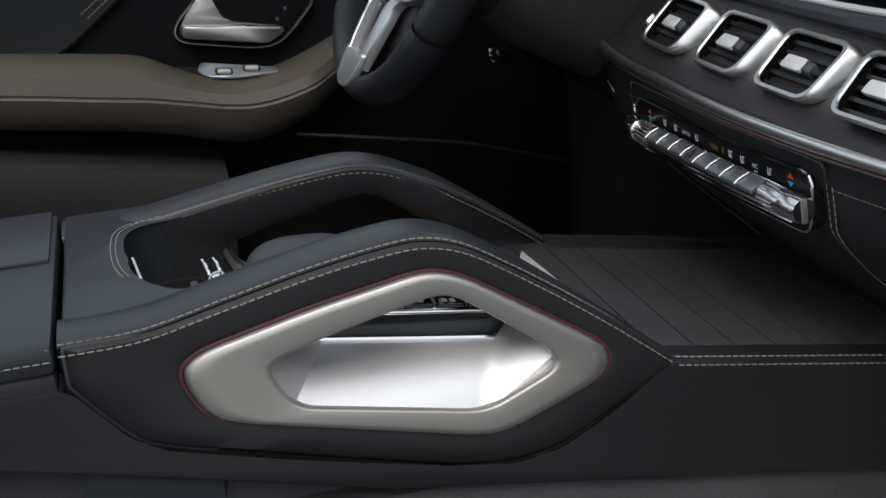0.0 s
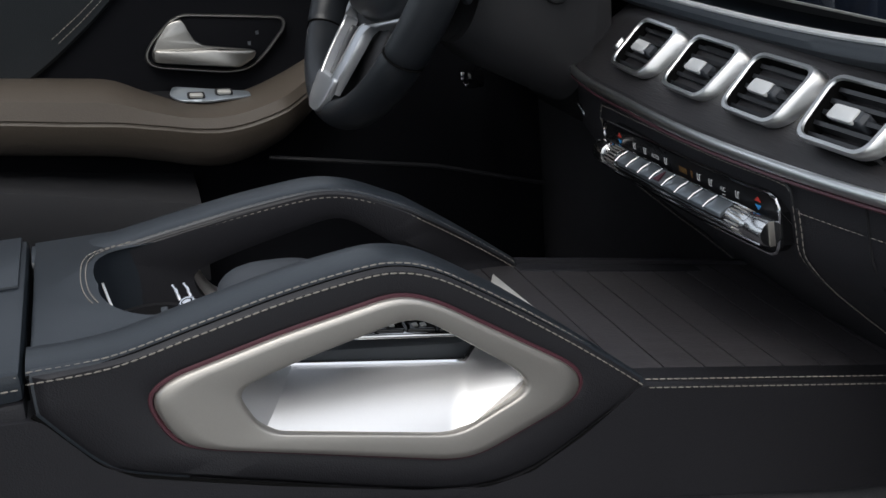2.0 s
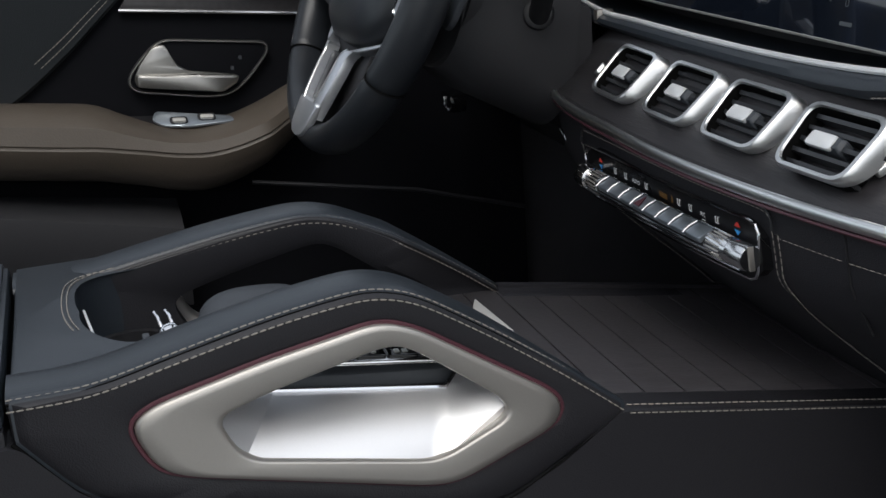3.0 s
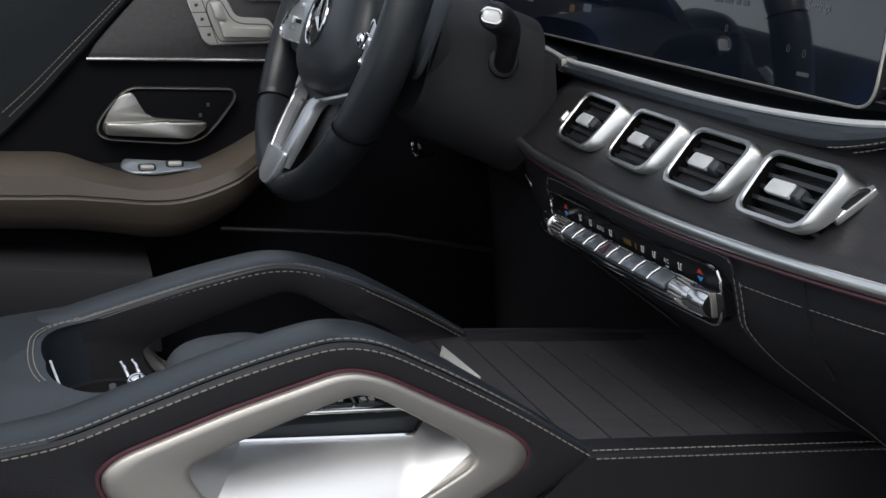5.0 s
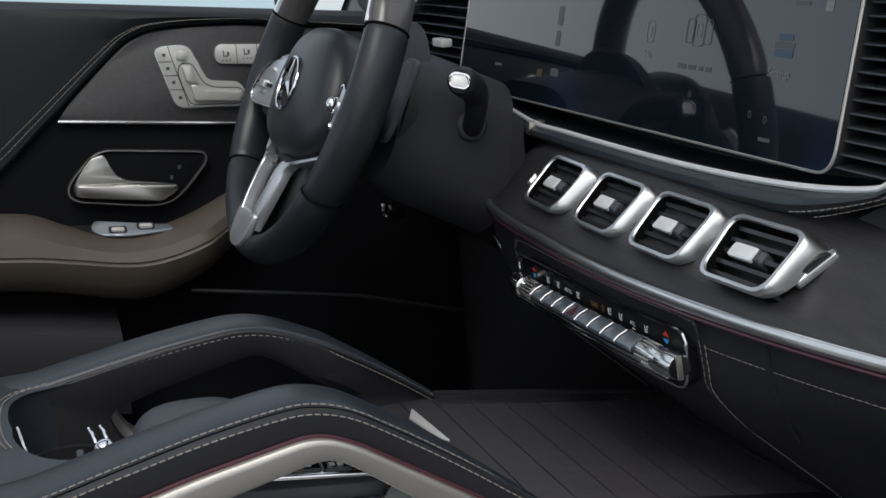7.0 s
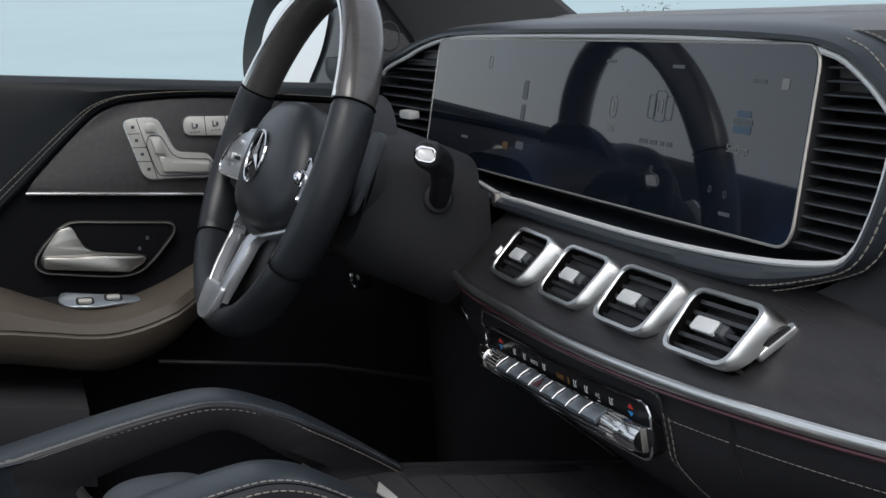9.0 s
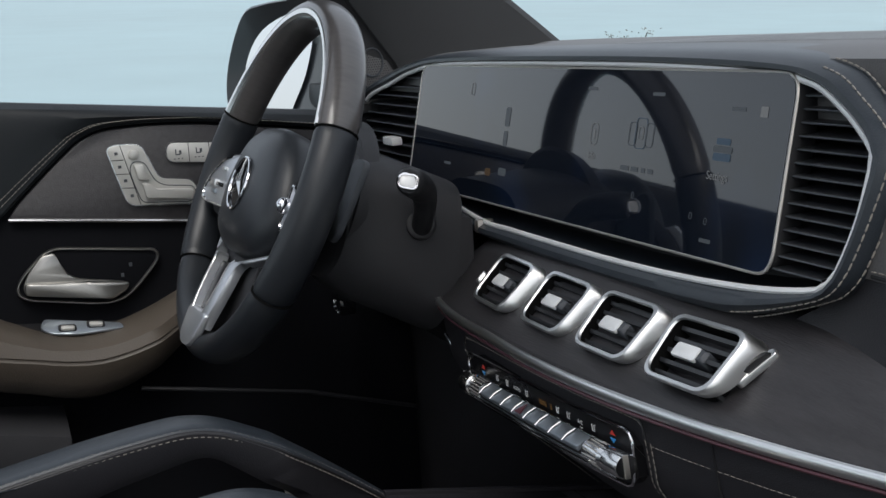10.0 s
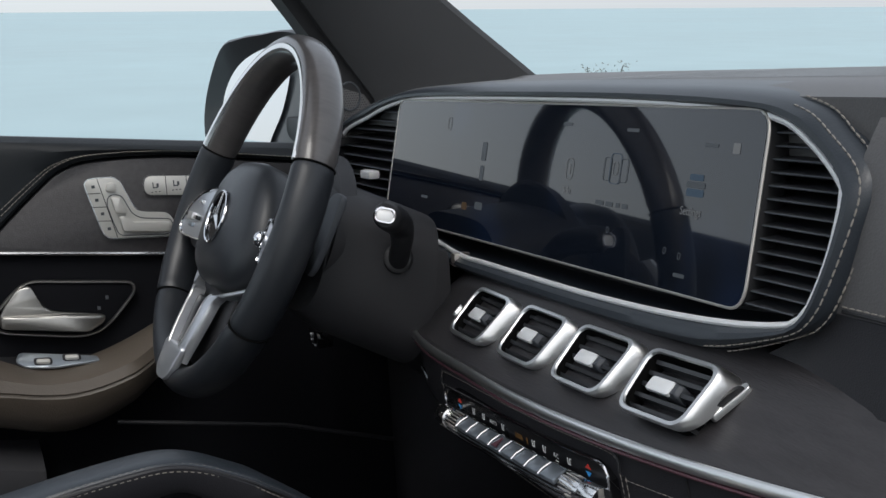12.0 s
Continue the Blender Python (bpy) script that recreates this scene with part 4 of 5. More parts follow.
for y in (0.094, 0.071, 0.028, -0.034, -0.054, -0.096):
    hv_bar(y + 0.0014, 1.1148, 0.0008, 0.0052), hv_bar(y - 0.0018, 1.1148, 0.0008, 0.0042), hv_bar(y - 0.0004, 1.1118, 0.0042, 0.0008), hv_bar(y - 0.003, 1.1171, 0.002, 0.0007)
for words, y in (("AUTO", 0.048), ("A/C", -0.0755)):
    m = Matrix.Translation(on_hvac(y, 1.1140, 0.0008)) @ Matrix(((0, -0.1, -1, 0), (-1, 0, 0, 0), (0, 1, -0.1, 0), (0, 0, 0, 1)))
    writing("printed_word", words, 0.0055, m, WHITE_ICON, hvac)
hv_bar(-0.006, 1.1140, 0.014, 0.005, AMBER)
hv_bar(-0.022, 1.1140, 0.003, 0.006, AMBER)
hv_bar(-0.0755, 1.1092, 0.005, 0.0008)

# ---- steering wheel (drawn about its centre: -x to the driver, z up its face) ----
wheel = thing("steering_wheel", "black leather and dark wood steering wheel with silver spokes", "steering wheel", local=pose(-0.0333, 0.3901, 1.2928, 0, 25.53, 2.0))
R, RIM_A, RIM_B = 0.1935, 0.0165, 0.0228  # ring, and the rim's half width and half depth


def arc(a0, a1, n, r=R):
    return [Vector((0, r * math.sin(radians(a0 + (a1 - a0) * k / (n - 1))), r * math.cos(radians(a0 + (a1 - a0) * k / (n - 1))))) for k in range(n)]


def rim_piece(name, a0, a1, material, label, fat=1.0):
    p, rows = arc(a0, a1, 44), []
    for i, q in enumerate(p):
        e = q.normalized()
        k = fat * (1 - 0.07 * (i in (0, len(p) - 1)))
        rows.append([q + e * (RIM_A * k * math.cos(w)) + Vector((1, 0, 0)) * (RIM_B * k * math.sin(w)) for w in (t * math.pi / 12 for t in range(24))])
    return part(name, loft(rows), material, wheel, label)


rim_piece("rim_top", -70, 70, RIMWOOD, "dark lacquered wood rim", 0.985)
rim_piece("rim_side", 70.6, 127.6, RIM_LEATHER, "black leather rim")
rim_piece("rim_side", -123.6, -70.6, RIM_LEATHER, "black leather rim")
rim_piece("rim_bottom", 128.2, 235.8, RIM_LEATHER, "smooth black lower rim", 0.99)
for a in (-70.3, 70.3, 127.9, 236.1):
    e = arc(a, a + 1, 2)[0].normalized()
    part("rim_seam", sweep([e * R + e * (RIM_A * 0.97 * math.cos(w)) + Vector((1, 0, 0)) * (RIM_B * 0.97 * math.sin(w)) for w in (t * math.pi / 12 for t in range(24))], circle(0.0011, 6), True, up=e.cross(Vector((1, 0, 0)))), SEAM_SHADE, wheel)
rows = []
for q in arc(-69.5, 69.5, 50):
    e = q.normalized()
    rows.append([q + e * u + Vector((x, 0, 0)) for u, x in ((0.0008, -RIM_B + 0.0012), (-0.0012, -RIM_B - 0.0006), (-0.0062, -RIM_B + 0.0002), (-0.0085, -RIM_B + 0.0035), (-0.004, -RIM_B + 0.006))])
part("rim_inlay", loft(rows), FRAME, wheel, "thin silver inlay on the wood rim")
pad = []
for x, w, h in ((0.045, 0.084, 0.066), (0.024, 0.099, 0.073), (0.004, 0.104, 0.075), (-0.008, 0.098, 0.071), (-0.0165, 0.084, 0.061), (-0.022, 0.060, 0.046), (-0.0248, 0.032, 0.026)):
    ring = []
    for t in (k * math.pi / 28 for k in range(56)):
        v = math.copysign(abs(math.sin(t)) ** 0.7, math.sin(t))
        ring.append(Vector((x, w * (1 - 0.2 * max(0, v)) * math.copysign(abs(math.cos(t)) ** 0.68, math.cos(t)), -0.014 + h * v)))
    pad.append(ring)
cover = part("airbag_cover", loft(pad), RIM_LEATHER, wheel, "smooth black airbag cover", sharp=60)
for z, y in ((-0.052, 0.055), (-0.010, -0.05)):
    part("airbag_mark", box(-0.0205, -0.0185, y - 0.008, y + 0.008, z - 0.0016, z + 0.0016, 0.0005), PALM, cover)
EMBLEM = Vector((-0.0262, 0, -0.012))
ring = [EMBLEM + Vector((0, 0.0290 * math.cos(t), 0.0290 * math.sin(t))) for t in (k * math.pi / 24 for k in range(48))]
emblem = part("emblem", sweep(ring, circle(0.0019, 8), True, up=(1, 0, 0)), CHROME, wheel, "round chrome emblem")
part("emblem_disc", loft([[p + Vector((0.001, 0, 0)) for p in ring], [p + Vector((0.0085, 0, 0)) for p in ring]]), GLOSS, emblem)
for k in range(3):
    a = radians(90 + 120 * k)
    e, f = Vector((0, math.cos(a), math.sin(a))), Vector((0, -math.sin(a), math.cos(a)))
    c = EMBLEM + Vector((-0.0004, 0, 0))
    part("emblem_bar", loft([[c + f * 0.0046, c - f * 0.0046, c + Vector((-0.003, 0, 0))], [c + e * 0.0285 + f * 0.0006, c + e * 0.0285 - f * 0.0006, c + e * 0.0285 + Vector((-0.0012, 0, 0))]]), BRIGHT, emblem, smooth=False)
PLATE = [(0.035, 0.020), (0.070, 0.017), (0.115, 0.009), (0.149, -0.007), (0.166, -0.025), (0.1695, -0.037), (0.160, -0.0425), (0.138, -0.0445), (0.035, -0.0435)]
NEAR_PLATE = [(0.124, 0.006), (0.149, -0.007), (0.166, -0.025), (0.1695, -0.037), (0.160, -0.0425), (0.124, -0.0445)]
for s in (1, -1):
    o = rounded([Vector((-0.008 if y < 0.1 else -0.004, s * y, z + dz)) for (y, z), dz in zip(PLATE, (0.004, 0.004, 0.003, 0.002, 0, -0.004, -0.01, -0.012, -0.016))], 0.01)
    spoke = part("side_spoke", slab([p + Vector((0 if s > 0 else 0.013, 0, 0)) for p in o], (0.022, 0, 0), 0.004), PLASTIC, wheel, "black spoke with silver switch panel")
    inset = 0 if s > 0 else 0.014
    o = resample(rounded([Vector((-0.0195 + inset + 0.02 * max(0, y - 0.09), s * y, z)) for y, z in (PLATE if s > 0 else NEAR_PLATE)], 0.008), 80, True)
    plate = part("switch_plate", slab(o, (0.012, 0, 0), 0.001), SPOKE, spoke, "silver switch plate")
    part("plate_edge", sweep([p + Vector((-0.0004, 0, 0)) for p in o], circle(0.0017, 6), True, up=(1, 0, 0)), CHROME, plate)
    for y0, y1, z0, z1, x0, m in ((0.128, 0.150, -0.0225, -0.0185, -0.0215, GLOSS), (0.108, 0.130, -0.0255, -0.0165, -0.0245, FRAME), (0.086, 0.112, -0.0235, -0.0185, -0.0225, GLOSS), (0.094, 0.108, -0.0040, 0.0008, -0.0220, FRAME), (0.106, 0.124, -0.0330, -0.0275, -0.0220, SMOKED)) if s > 0 else ():
        part("switch", box(x0 + inset, -0.0175 + inset, min(s * y0, s * y1), max(s * y0, s * y1), z0, z1, 0.0012), m, plate)
ball = bmesh.new()
bmesh.ops.create_uvsphere(ball, u_segments=18, v_segments=10, radius=0.0085)
for v in ball.verts:
    v.co = Vector((v.co.x - 0.011, v.co.y * 0.7 - 0.134, v.co.z - 0.019))
part("roller", ball, CHROME, plate, "chrome roller")
# forked lower spoke: two silver prongs round a black slot, on a rounded foot
for s in (1, -1):
    prong = [Vector((0.010, s * 0.112, -0.070)), Vector((-0.002, s * 0.070, -0.086)), Vector((-0.010, s * 0.040, -0.097)), Vector((-0.0145, s * 0.036, -0.122)), Vector((-0.018, s * 0.032, -0.148)), Vector((-0.0205, s * 0.024, -0.174))]
    rows, line = [], spline(prong, 30)
    for i, p in enumerate(line):
        w = 0.0035 + 0.0045 * min(1, max(0, i - 8) / 6)
        q = Vector((0, 0, -1)).lerp(Vector((0, -s, 0)), min(1, max(0, i - 7) / 7)).normalized()
        rows.append([p + Vector((d, 0, 0)) + q * (w * e) for d, e in ((0.010, -1.0), (0.002, -1.05), (-0.001, -0.9), (-0.0045, 0.1), (-0.0048, 0.62), (-0.0035, 0.92), (0.010, 1.0))])
    part("lower_spoke", loft(rows), SPOKE, wheel, "silver forked lower spoke", sharp=28)
    part("spoke_edge", sweep([p + Vector((-0.0040, -s * 0.0072, 0)) for p in line[13:]], circle(0.0011, 6), up=(1, 0, 0)), FRAME, wheel, "bright edge of the slot")
o = rounded([(-0.0145, 0.038, -0.156), (-0.0145, -0.038, -0.156), (-0.0185, -0.028, -0.199), (-0.0185, 0.028, -0.199)], (0.006, 0.006, 0.024, 0.024))
part("spoke_foot", slab(o, (-0.0095, 0, -0.001), 0.004), SPOKE, wheel, "silver spoke foot")
o = rounded([(-0.008, 0.028, -0.100), (-0.008, -0.028, -0.100), (-0.0155, -0.020, -0.160), (-0.0155, 0.020, -0.160)], 0.006)
part("spoke_web", slab(o, (0.012, 0, 0), 0.002), BLACKGLASS, wheel, "black slot between the prongs")
o = rounded([(0.004, 0.072, -0.075), (0.004, -0.072, -0.075), (0.004, -0.062, -0.176), (0.004, 0.062, -0.176)], 0.02)
part("spoke_back", slab(o, (0.014, 0, 0), 0.005), PLASTIC, wheel, "black cover behind the forked spoke")
part("hub_back", sweep([Vector((0.0, 0, -0.01)), Vector((0.06, 0, -0.01))], circle(0.06, 24), up=(0, 0, 1)), PLASTIC, wheel)
for s in (1, -1):
    o = rounded([(0.046, s * 0.095, 0.018), (0.040, s * 0.150, 0.052), (0.042, s * 0.172, 0.050), (0.042, s * 0.167, 0.005), (0.042, s * 0.157, -0.034), (0.044, s * 0.142, -0.040), (0.046, s * 0.095, -0.024)], 0.009)
    part("shift_paddle", slab(o, (0.008, 0, 0), 0.003), PALM, wheel, "grey shift paddle")

# ---- steering column and selector ----
column = thing("steering_column", "black plastic steering column shroud", "steering column", at=(0.1, 0.39, 1.1))
rows = []
for u in range(5):
    c = Vector((0.03 + 0.03 * u, 0.39, 1.272 - 0.0135 * u))
    w, h0, h1 = 0.118 - 0.001 * u, 0.062 - 0.001 * u, 0.10 + 0.003 * u
    e = 0.012 if u == 0 else 0.0
    rows.append([c + Vector((0.25 * (h0 if math.sin(t) > 0 else h1) * math.sin(t), (w - e) * math.copysign(abs(math.cos(t)) ** 0.55, math.cos(t)), ((h0 if math.sin(t) > 0 else h1) - e) * math.copysign(abs(math.sin(t)) ** 0.6, math.sin(t)))) for t in (k * math.pi / 20 for k in range(40))])
part("shroud", loft(rows), SHROUD, column)
rows = []
for u, k in ((0.032, 0.85), (0.036, 1.0), (0.054, 1.0), (0.058, 0.93)):
    c = Vector((u, 0.39, 1.278))
    rows.append([c + Vector((0.45 * 0.07 * k * math.sin(t), 0.113 * k * math.cos(t), 0.082 * k * math.sin(t) - 0.014)) for t in (q * math.pi / 24 for q in range(48))])
part("collar", loft(rows), SHROUD, column, "dark grey collar behind the wheel")
part("shroud_end", box(0.128, 0.172, 0.285, 0.50, 1.13, 1.2415, 0.012), SHROUD, column, "rounded end of the column shroud")
part("shroud_joint", sweep([Vector((0.143, 0.2838, z)) for z in (1.236, 1.20, 1.15)], circle(0.0009, 6), up=(0, 1, 0)), SEAM_SHADE, column)
selector = thing("gear_selector", "black gear selector stalk with silver button", "gear selector", at=(0.08, 0.25, 1.25))
path = spline([Vector((0.104, 0.273, 1.236)), Vector((0.1025, 0.258, 1.250)), Vector((0.1010, 0.246, 1.2640)), Vector((0.0970, 0.236, 1.2785)), Vector((0.0860, 0.222, 1.2885)), Vector((0.0730, 0.206, 1.2955)), Vector((0.0690, 0.201, 1.2968))], 30)
scales = [float(np.interp(k, (0, 8, 14, 19, 25, 28, 29), (0.88, 0.88, 1.04, 1.2, 1.24, 1.18, 0.95))) for k in range(30)]
head = part("stalk", sweep(path, circle(0.0125, 20), up=(0.5, -0.4, 0.75), scales=scales), PLASTIC, selector, "black angled selector stalk")
ax, up_ = Vector((0.93, -0.30, -0.2)).normalized(), Vector((0.30, 0.25, 0.92)).normalized()
c = Vector((0.0680, 0.1975, 1.2972))
o = resample(rounded([c + ax * u * 0.86 + up_ * v * 0.86 for u, v in ((-0.0125, -0.0072), (0.0098, -0.0088), (0.0105, 0.008), (-0.0115, 0.0088))], 0.0062), 40, True)
part("button", slab(o, (0.006, 0.012, -0.002), 0.003), TAB, head, "silver end button")
part("button_ring", sweep(o, circle(0.0014, 6), True, up=(-0.3, -0.9, 0.2)), CHROME, head)
part("boot", sweep([Vector((0.106, 0.285, 1.236)), Vector((0.1042, 0.2705, 1.2405)), Vector((0.1038, 0.268, 1.2412))], circle(0.0165, 20), up=(0, 0, 1), scales=[1, 1, 0.8]), PLASTIC, selector)

# ---- driver's door ----
door = thing("driver_door", "black leather and dark wood driver's door with brown armrest", "car door", at=(-0.3, 0.80, 0.62))


def belt(x):
    return 1.358 - 0.115 * (x + 0.06) if x < 0.2 else 1.328


XS = [-1.05 + 0.05 * k for k in range(27)]
rows = [[(x, 0.765, 0.66), (x, 0.757, 0.95), (x, 0.757, 1.19), (x, 0.757, belt(x) - 0.035), (x, 0.762, belt(x) - 0.012), (x, 0.775, belt(x) - 0.002), (x, 0.80, belt(x)), (x, 0.87, belt(x) - 0.01), (x, 0.87, 0.66)] for x in XS]
part("panel", loft(rows), DOORBLACK, door)
WB = [(-0.292, 1.238), (-0.272, 1.262), (-0.206, 1.319), (-0.182, 1.333), (-0.159, 1.3395), (-0.12, 1.341), (-0.082, 1.340), (-0.029, 1.336), (0.05, 1.325), (0.16, 1.308)]
curve = spline([(x, 0.749, z) for x, z in WB], 60)
o = curve + [Vector((0.16, 0.749, 1.184)), Vector((-0.06, 0.749, 1.209))]
part("wood_inlay", slab(o, (0, 0.02, 0), 0.001), WOOD, door, "dark open-pore wood inlay")
roll = [p + Vector((0, 0.0, 0.008)) for p in curve]
roll = spline([Vector((-0.52, 0.755, 1.10)), Vector((-0.44, 0.752, 1.135)), Vector((-0.37, 0.750, 1.185)), Vector((-0.32, 0.749, 1.228))] + roll[5:], 70)
rows = []
for i, p in enumerate(roll):
    x1 = -0.9 + (p.x + 0.52) * 1.0 * (0.9 + 0.16) / 0.68
    x1 = min(x1, p.x)
    t_ = Vector((x1, 0.762, belt(x1)))
    g = min(1, (t_ - p).length / 0.06)
    rows.append([Vector((p.x, 0.757, p.z - 0.004)), Vector((p.x, 0.7485, p.z - 0.003)), Vector((p.x, 0.7445, p.z + 0.002)), p.lerp(t_, 0.15) + Vector((0, -0.009, 0)), p.lerp(t_, 0.3) + Vector((0, -0.013 * g, 0)), p.lerp(t_, 0.6) + Vector((0, -0.014 * g, 0)), p.lerp(t_, 0.85) + Vector((0, -0.013 * g, 0)), t_ + Vector((0, -0.008, -0.003)), t_ + Vector((0, 0.004, 0.004)), t_ + Vector((0, 0.05, 0.004)), t_ + Vector((0, 0.05, -0.02))])
part("upper_pad", loft(rows), DOORPAD, door, "black leather upper pad")
for k in (0.16, 0.32):
    part("stitching", stitches([Vector(r[2]).lerp(Vector(r[3]), k) + Vector((0, -0.0024, 0)) for r, p in zip(rows, roll) if p.x > -0.40], r=0.0005), THREAD, door, "beige stitching")
part("silver_strip", sweep([Vector((x, 0.748, 1.2362 - 0.1235 * (x + 0.292))) for x in (-0.294, -0.18, -0.06, 0.06, 0.16)], circle(0.0028, 8)), BRIGHT, door, "bright silver strip below the inlay")
# armrest
SECT = [(-1.0, 1.19, 1.152, 1.10), (-0.65, 1.162, 1.122, 1.078), (-0.51, 1.148, 1.106, 1.055), (-0.40, 1.133, 1.089, 1.038), (-0.345, 1.124, 1.081, 1.029), (-0.31, 1.107, 1.074, 1.021), (-0.28, 1.094, 1.068, 1.014), (-0.25, 1.085, 1.061, 1.005), (-0.21, 1.083, 1.056, 0.998), (-0.17, 1.088, 1.060, 1.004), (-0.13, 1.10, 1.071, 1.02), (-0.09, 1.117, 1.087, 1.042), (-0.03, 1.145, 1.118, 1.08), (0.04, 1.17, 1.15, 1.12)]
cols = [spline([(s[0], s[k], 0) for s in SECT], 70) for k in (1, 2, 3)]
rows = []
for a, b, c in zip(*cols):
    x, zt, zs, zb = a.x, a.y, b.y, c.y
    out = min(1, max(0.25, (0.03 - x) / 0.16))
    f = 0.757 - 0.115 * out
    rows.append([(x, 0.757, zt - 0.006), (x, 0.70 + (1 - out) * 0.05, zt), (x, f + 0.02, zt - 0.006), (x, f + 0.005, zt * 0.6 + zs * 0.4), (x, f, zs + 0.003), (x, f + 0.002, zs), (x, f, zs - 0.003), (x, f + 0.008, zs * 0.5 + zb * 0.5), (x, f + 0.028, zb + 0.008), (x, f + 0.05, zb), (x, 0.757, zb)])
rest = part("armrest", loft(rows), BROWN, door, "brown leather door armrest")
part("stitching", sweep([Vector(r[5]) + Vector((0, -0.0006, 0)) for r in rows], circle(0.0006, 5)), BROWN, rest)
o = rounded([(-0.275, 0.711, 1.0935), (-0.262, 0.698, 1.0868), (-0.228, 0.690, 1.0831), (-0.170, 0.690, 1.0831), (-0.172, 0.6995, 1.0878), (-0.268, 0.7265, 1.1014)], (0.008, 0.008, 0.01, 0.004, 0.004, 0.006))
pod = part("window_switch_plate", slab(o, (0, -0.0018, 0.0036), 0.0015), SMOKED, door, "silver window switch plate")
for x0 in (-0.240, -0.204):
    o = rounded([(x0 - 0.012, 0.697, 1.0895), (x0 + 0.011, 0.694, 1.0880), (x0 + 0.011, 0.706, 1.0940), (x0 - 0.012, 0.709, 1.0955)], 0.005)
    rocker = part("window_switch", slab(o, (0, -0.0016, 0.0032), 0.001), PLASTIC, pod)
    o = rounded([(x0 - 0.009, 0.6955, 1.0915), (x0 + 0.008, 0.693, 1.0902), (x0 + 0.008, 0.699, 1.0932), (x0 - 0.009, 0.7015, 1.0945)], 0.003)
    part("switch_cap", slab(o, (0, -0.002, 0.004), 0.0012), SILVERGREY, rocker)
part("switch_bed", slab([(-0.30, 0.70, 1.088), (-0.15, 0.70, 1.072), (-0.15, 0.757, 1.08), (-0.30, 0.757, 1.097)], (0, 0, -0.03), 0.003), PLASTIC, door)
# door handle
BEZEL = [(-0.296, 1.144), (-0.283, 1.164), (-0.249, 1.194), (-0.110, 1.175), (-0.108, 1.162), (-0.149, 1.118), (-0.180, 1.109), (-0.288, 1.130)]
o = resample(rounded([Vector((x, 0.7455, z)) for x, z in BEZEL], (0.012, 0.02, 0.018, 0.01, 0.01, 0.03, 0.03, 0.016)), 90, True)
bowl = part("handle_bowl", slab(o, (0, 0.014, 0), 0.001), DOORBLACK, door, "glossy black handle bowl")
part("handle_bezel", sweep(o, [(0.0022 * math.cos(a), 0.0038 * math.sin(a)) for a in (k * math.pi / 5 for k in range(10))], True, up=(0, 1, 0)), HANDLE, bowl, "satin silver bezel")
LEVER = [(-0.261, 1.186), (-0.243, 1.189), (-0.238, 1.174), (-0.229, 1.158), (-0.214, 1.1495), (-0.152, 1.137), (-0.155, 1.129), (-0.176, 1.117), (-0.286, 1.1375), (-0.2875, 1.148), (-0.278, 1.166)]
o = rounded([Vector((x, 0.7425, z)) for x, z in LEVER], 0.006, 4)
part("door_handle", slab(o, (0, -0.008, 0), 0.004), HANDLE, bowl, "satin metal door handle")
o = rounded([Vector((x, 0.7385, z)) for x, z in ((-0.285, 1.1535), (-0.205, 1.146), (-0.151, 1.1375), (-0.155, 1.128), (-0.176, 1.117), (-0.286, 1.1375))], 0.005, 4)
part("handle_lip", slab(o, (0, -0.012, 0), 0.005), HANDLE, bowl, "satin metal pull edge")
for x0, z0 in ((-0.158, 1.146), (-0.146, 1.159)):
    part("lock_mark", box(x0 - 0.002, x0 + 0.002, 0.7438, 0.7452, z0 - 0.003, z0 + 0.002, 0), PALM, bowl, smooth=False)
# seat controls
SC = [(-0.161, 1.316), (-0.151, 1.3205), (-0.122, 1.3195), (-0.114, 1.315), (-0.097, 1.275), (-0.090, 1.269), (-0.052, 1.264), (-0.044, 1.25), (-0.05, 1.231), (-0.134, 1.2375), (-0.142, 1.245)]
ctl = thing("seat_control", "silver seat adjustment switch panel on the door inlay", "switch panel", at=(-0.1, 0.748, 1.27))
o = rounded([Vector((x, 0.7485, z)) for x, z in SC], 0.007, 4)
base = part("plate", slab(o, (0, -0.006, 0), 0.002), SILVERGREY, ctl)
part("plate_edge", sweep(resample([p + Vector((0, -0.0045, 0)) for p in o], 80, True), circle(0.0013, 6), True, up=(0, 1, 0)), BRIGHT, base)
for (x0, z0), (x1, z1) in (((-0.157, 1.3005), (-0.140, 1.2995)), ((-0.153, 1.282), (-0.134, 1.2805)), ((-0.148, 1.263), (-0.128, 1.261))):
    part("key_gap", sweep([Vector((x0, 0.7423, z0)), Vector((x1, 0.7423, z1))], circle(0.0005, 4)), PLASTIC, base)
part("key_gap", sweep([Vector((-0.1425, 0.7423, 1.3195)), Vector((-0.1235, 0.7423, 1.238))], circle(0.0005, 4)), PLASTIC, base)
part("headrest_switch", slab(rounded([Vector(p) for p in ((-0.134, 0.7425, 1.301), (-0.119, 0.7425, 1.299), (-0.119, 0.7425, 1.312), (-0.131, 0.7425, 1.3135))], 0.005), (0, -0.006, 0), 0.002), SILVERGREY, base, "silver seat switch")
part("backrest_switch", slab(rounded([Vector(p) for p in ((-0.124, 0.7425, 1.271), (-0.108, 0.7425, 1.2685), (-0.115, 0.7425, 1.2925), (-0.129, 0.7425, 1.294))], 0.003), (0, -0.009, 0), 0.003), SILVERGREY, base, "silver seat switch")
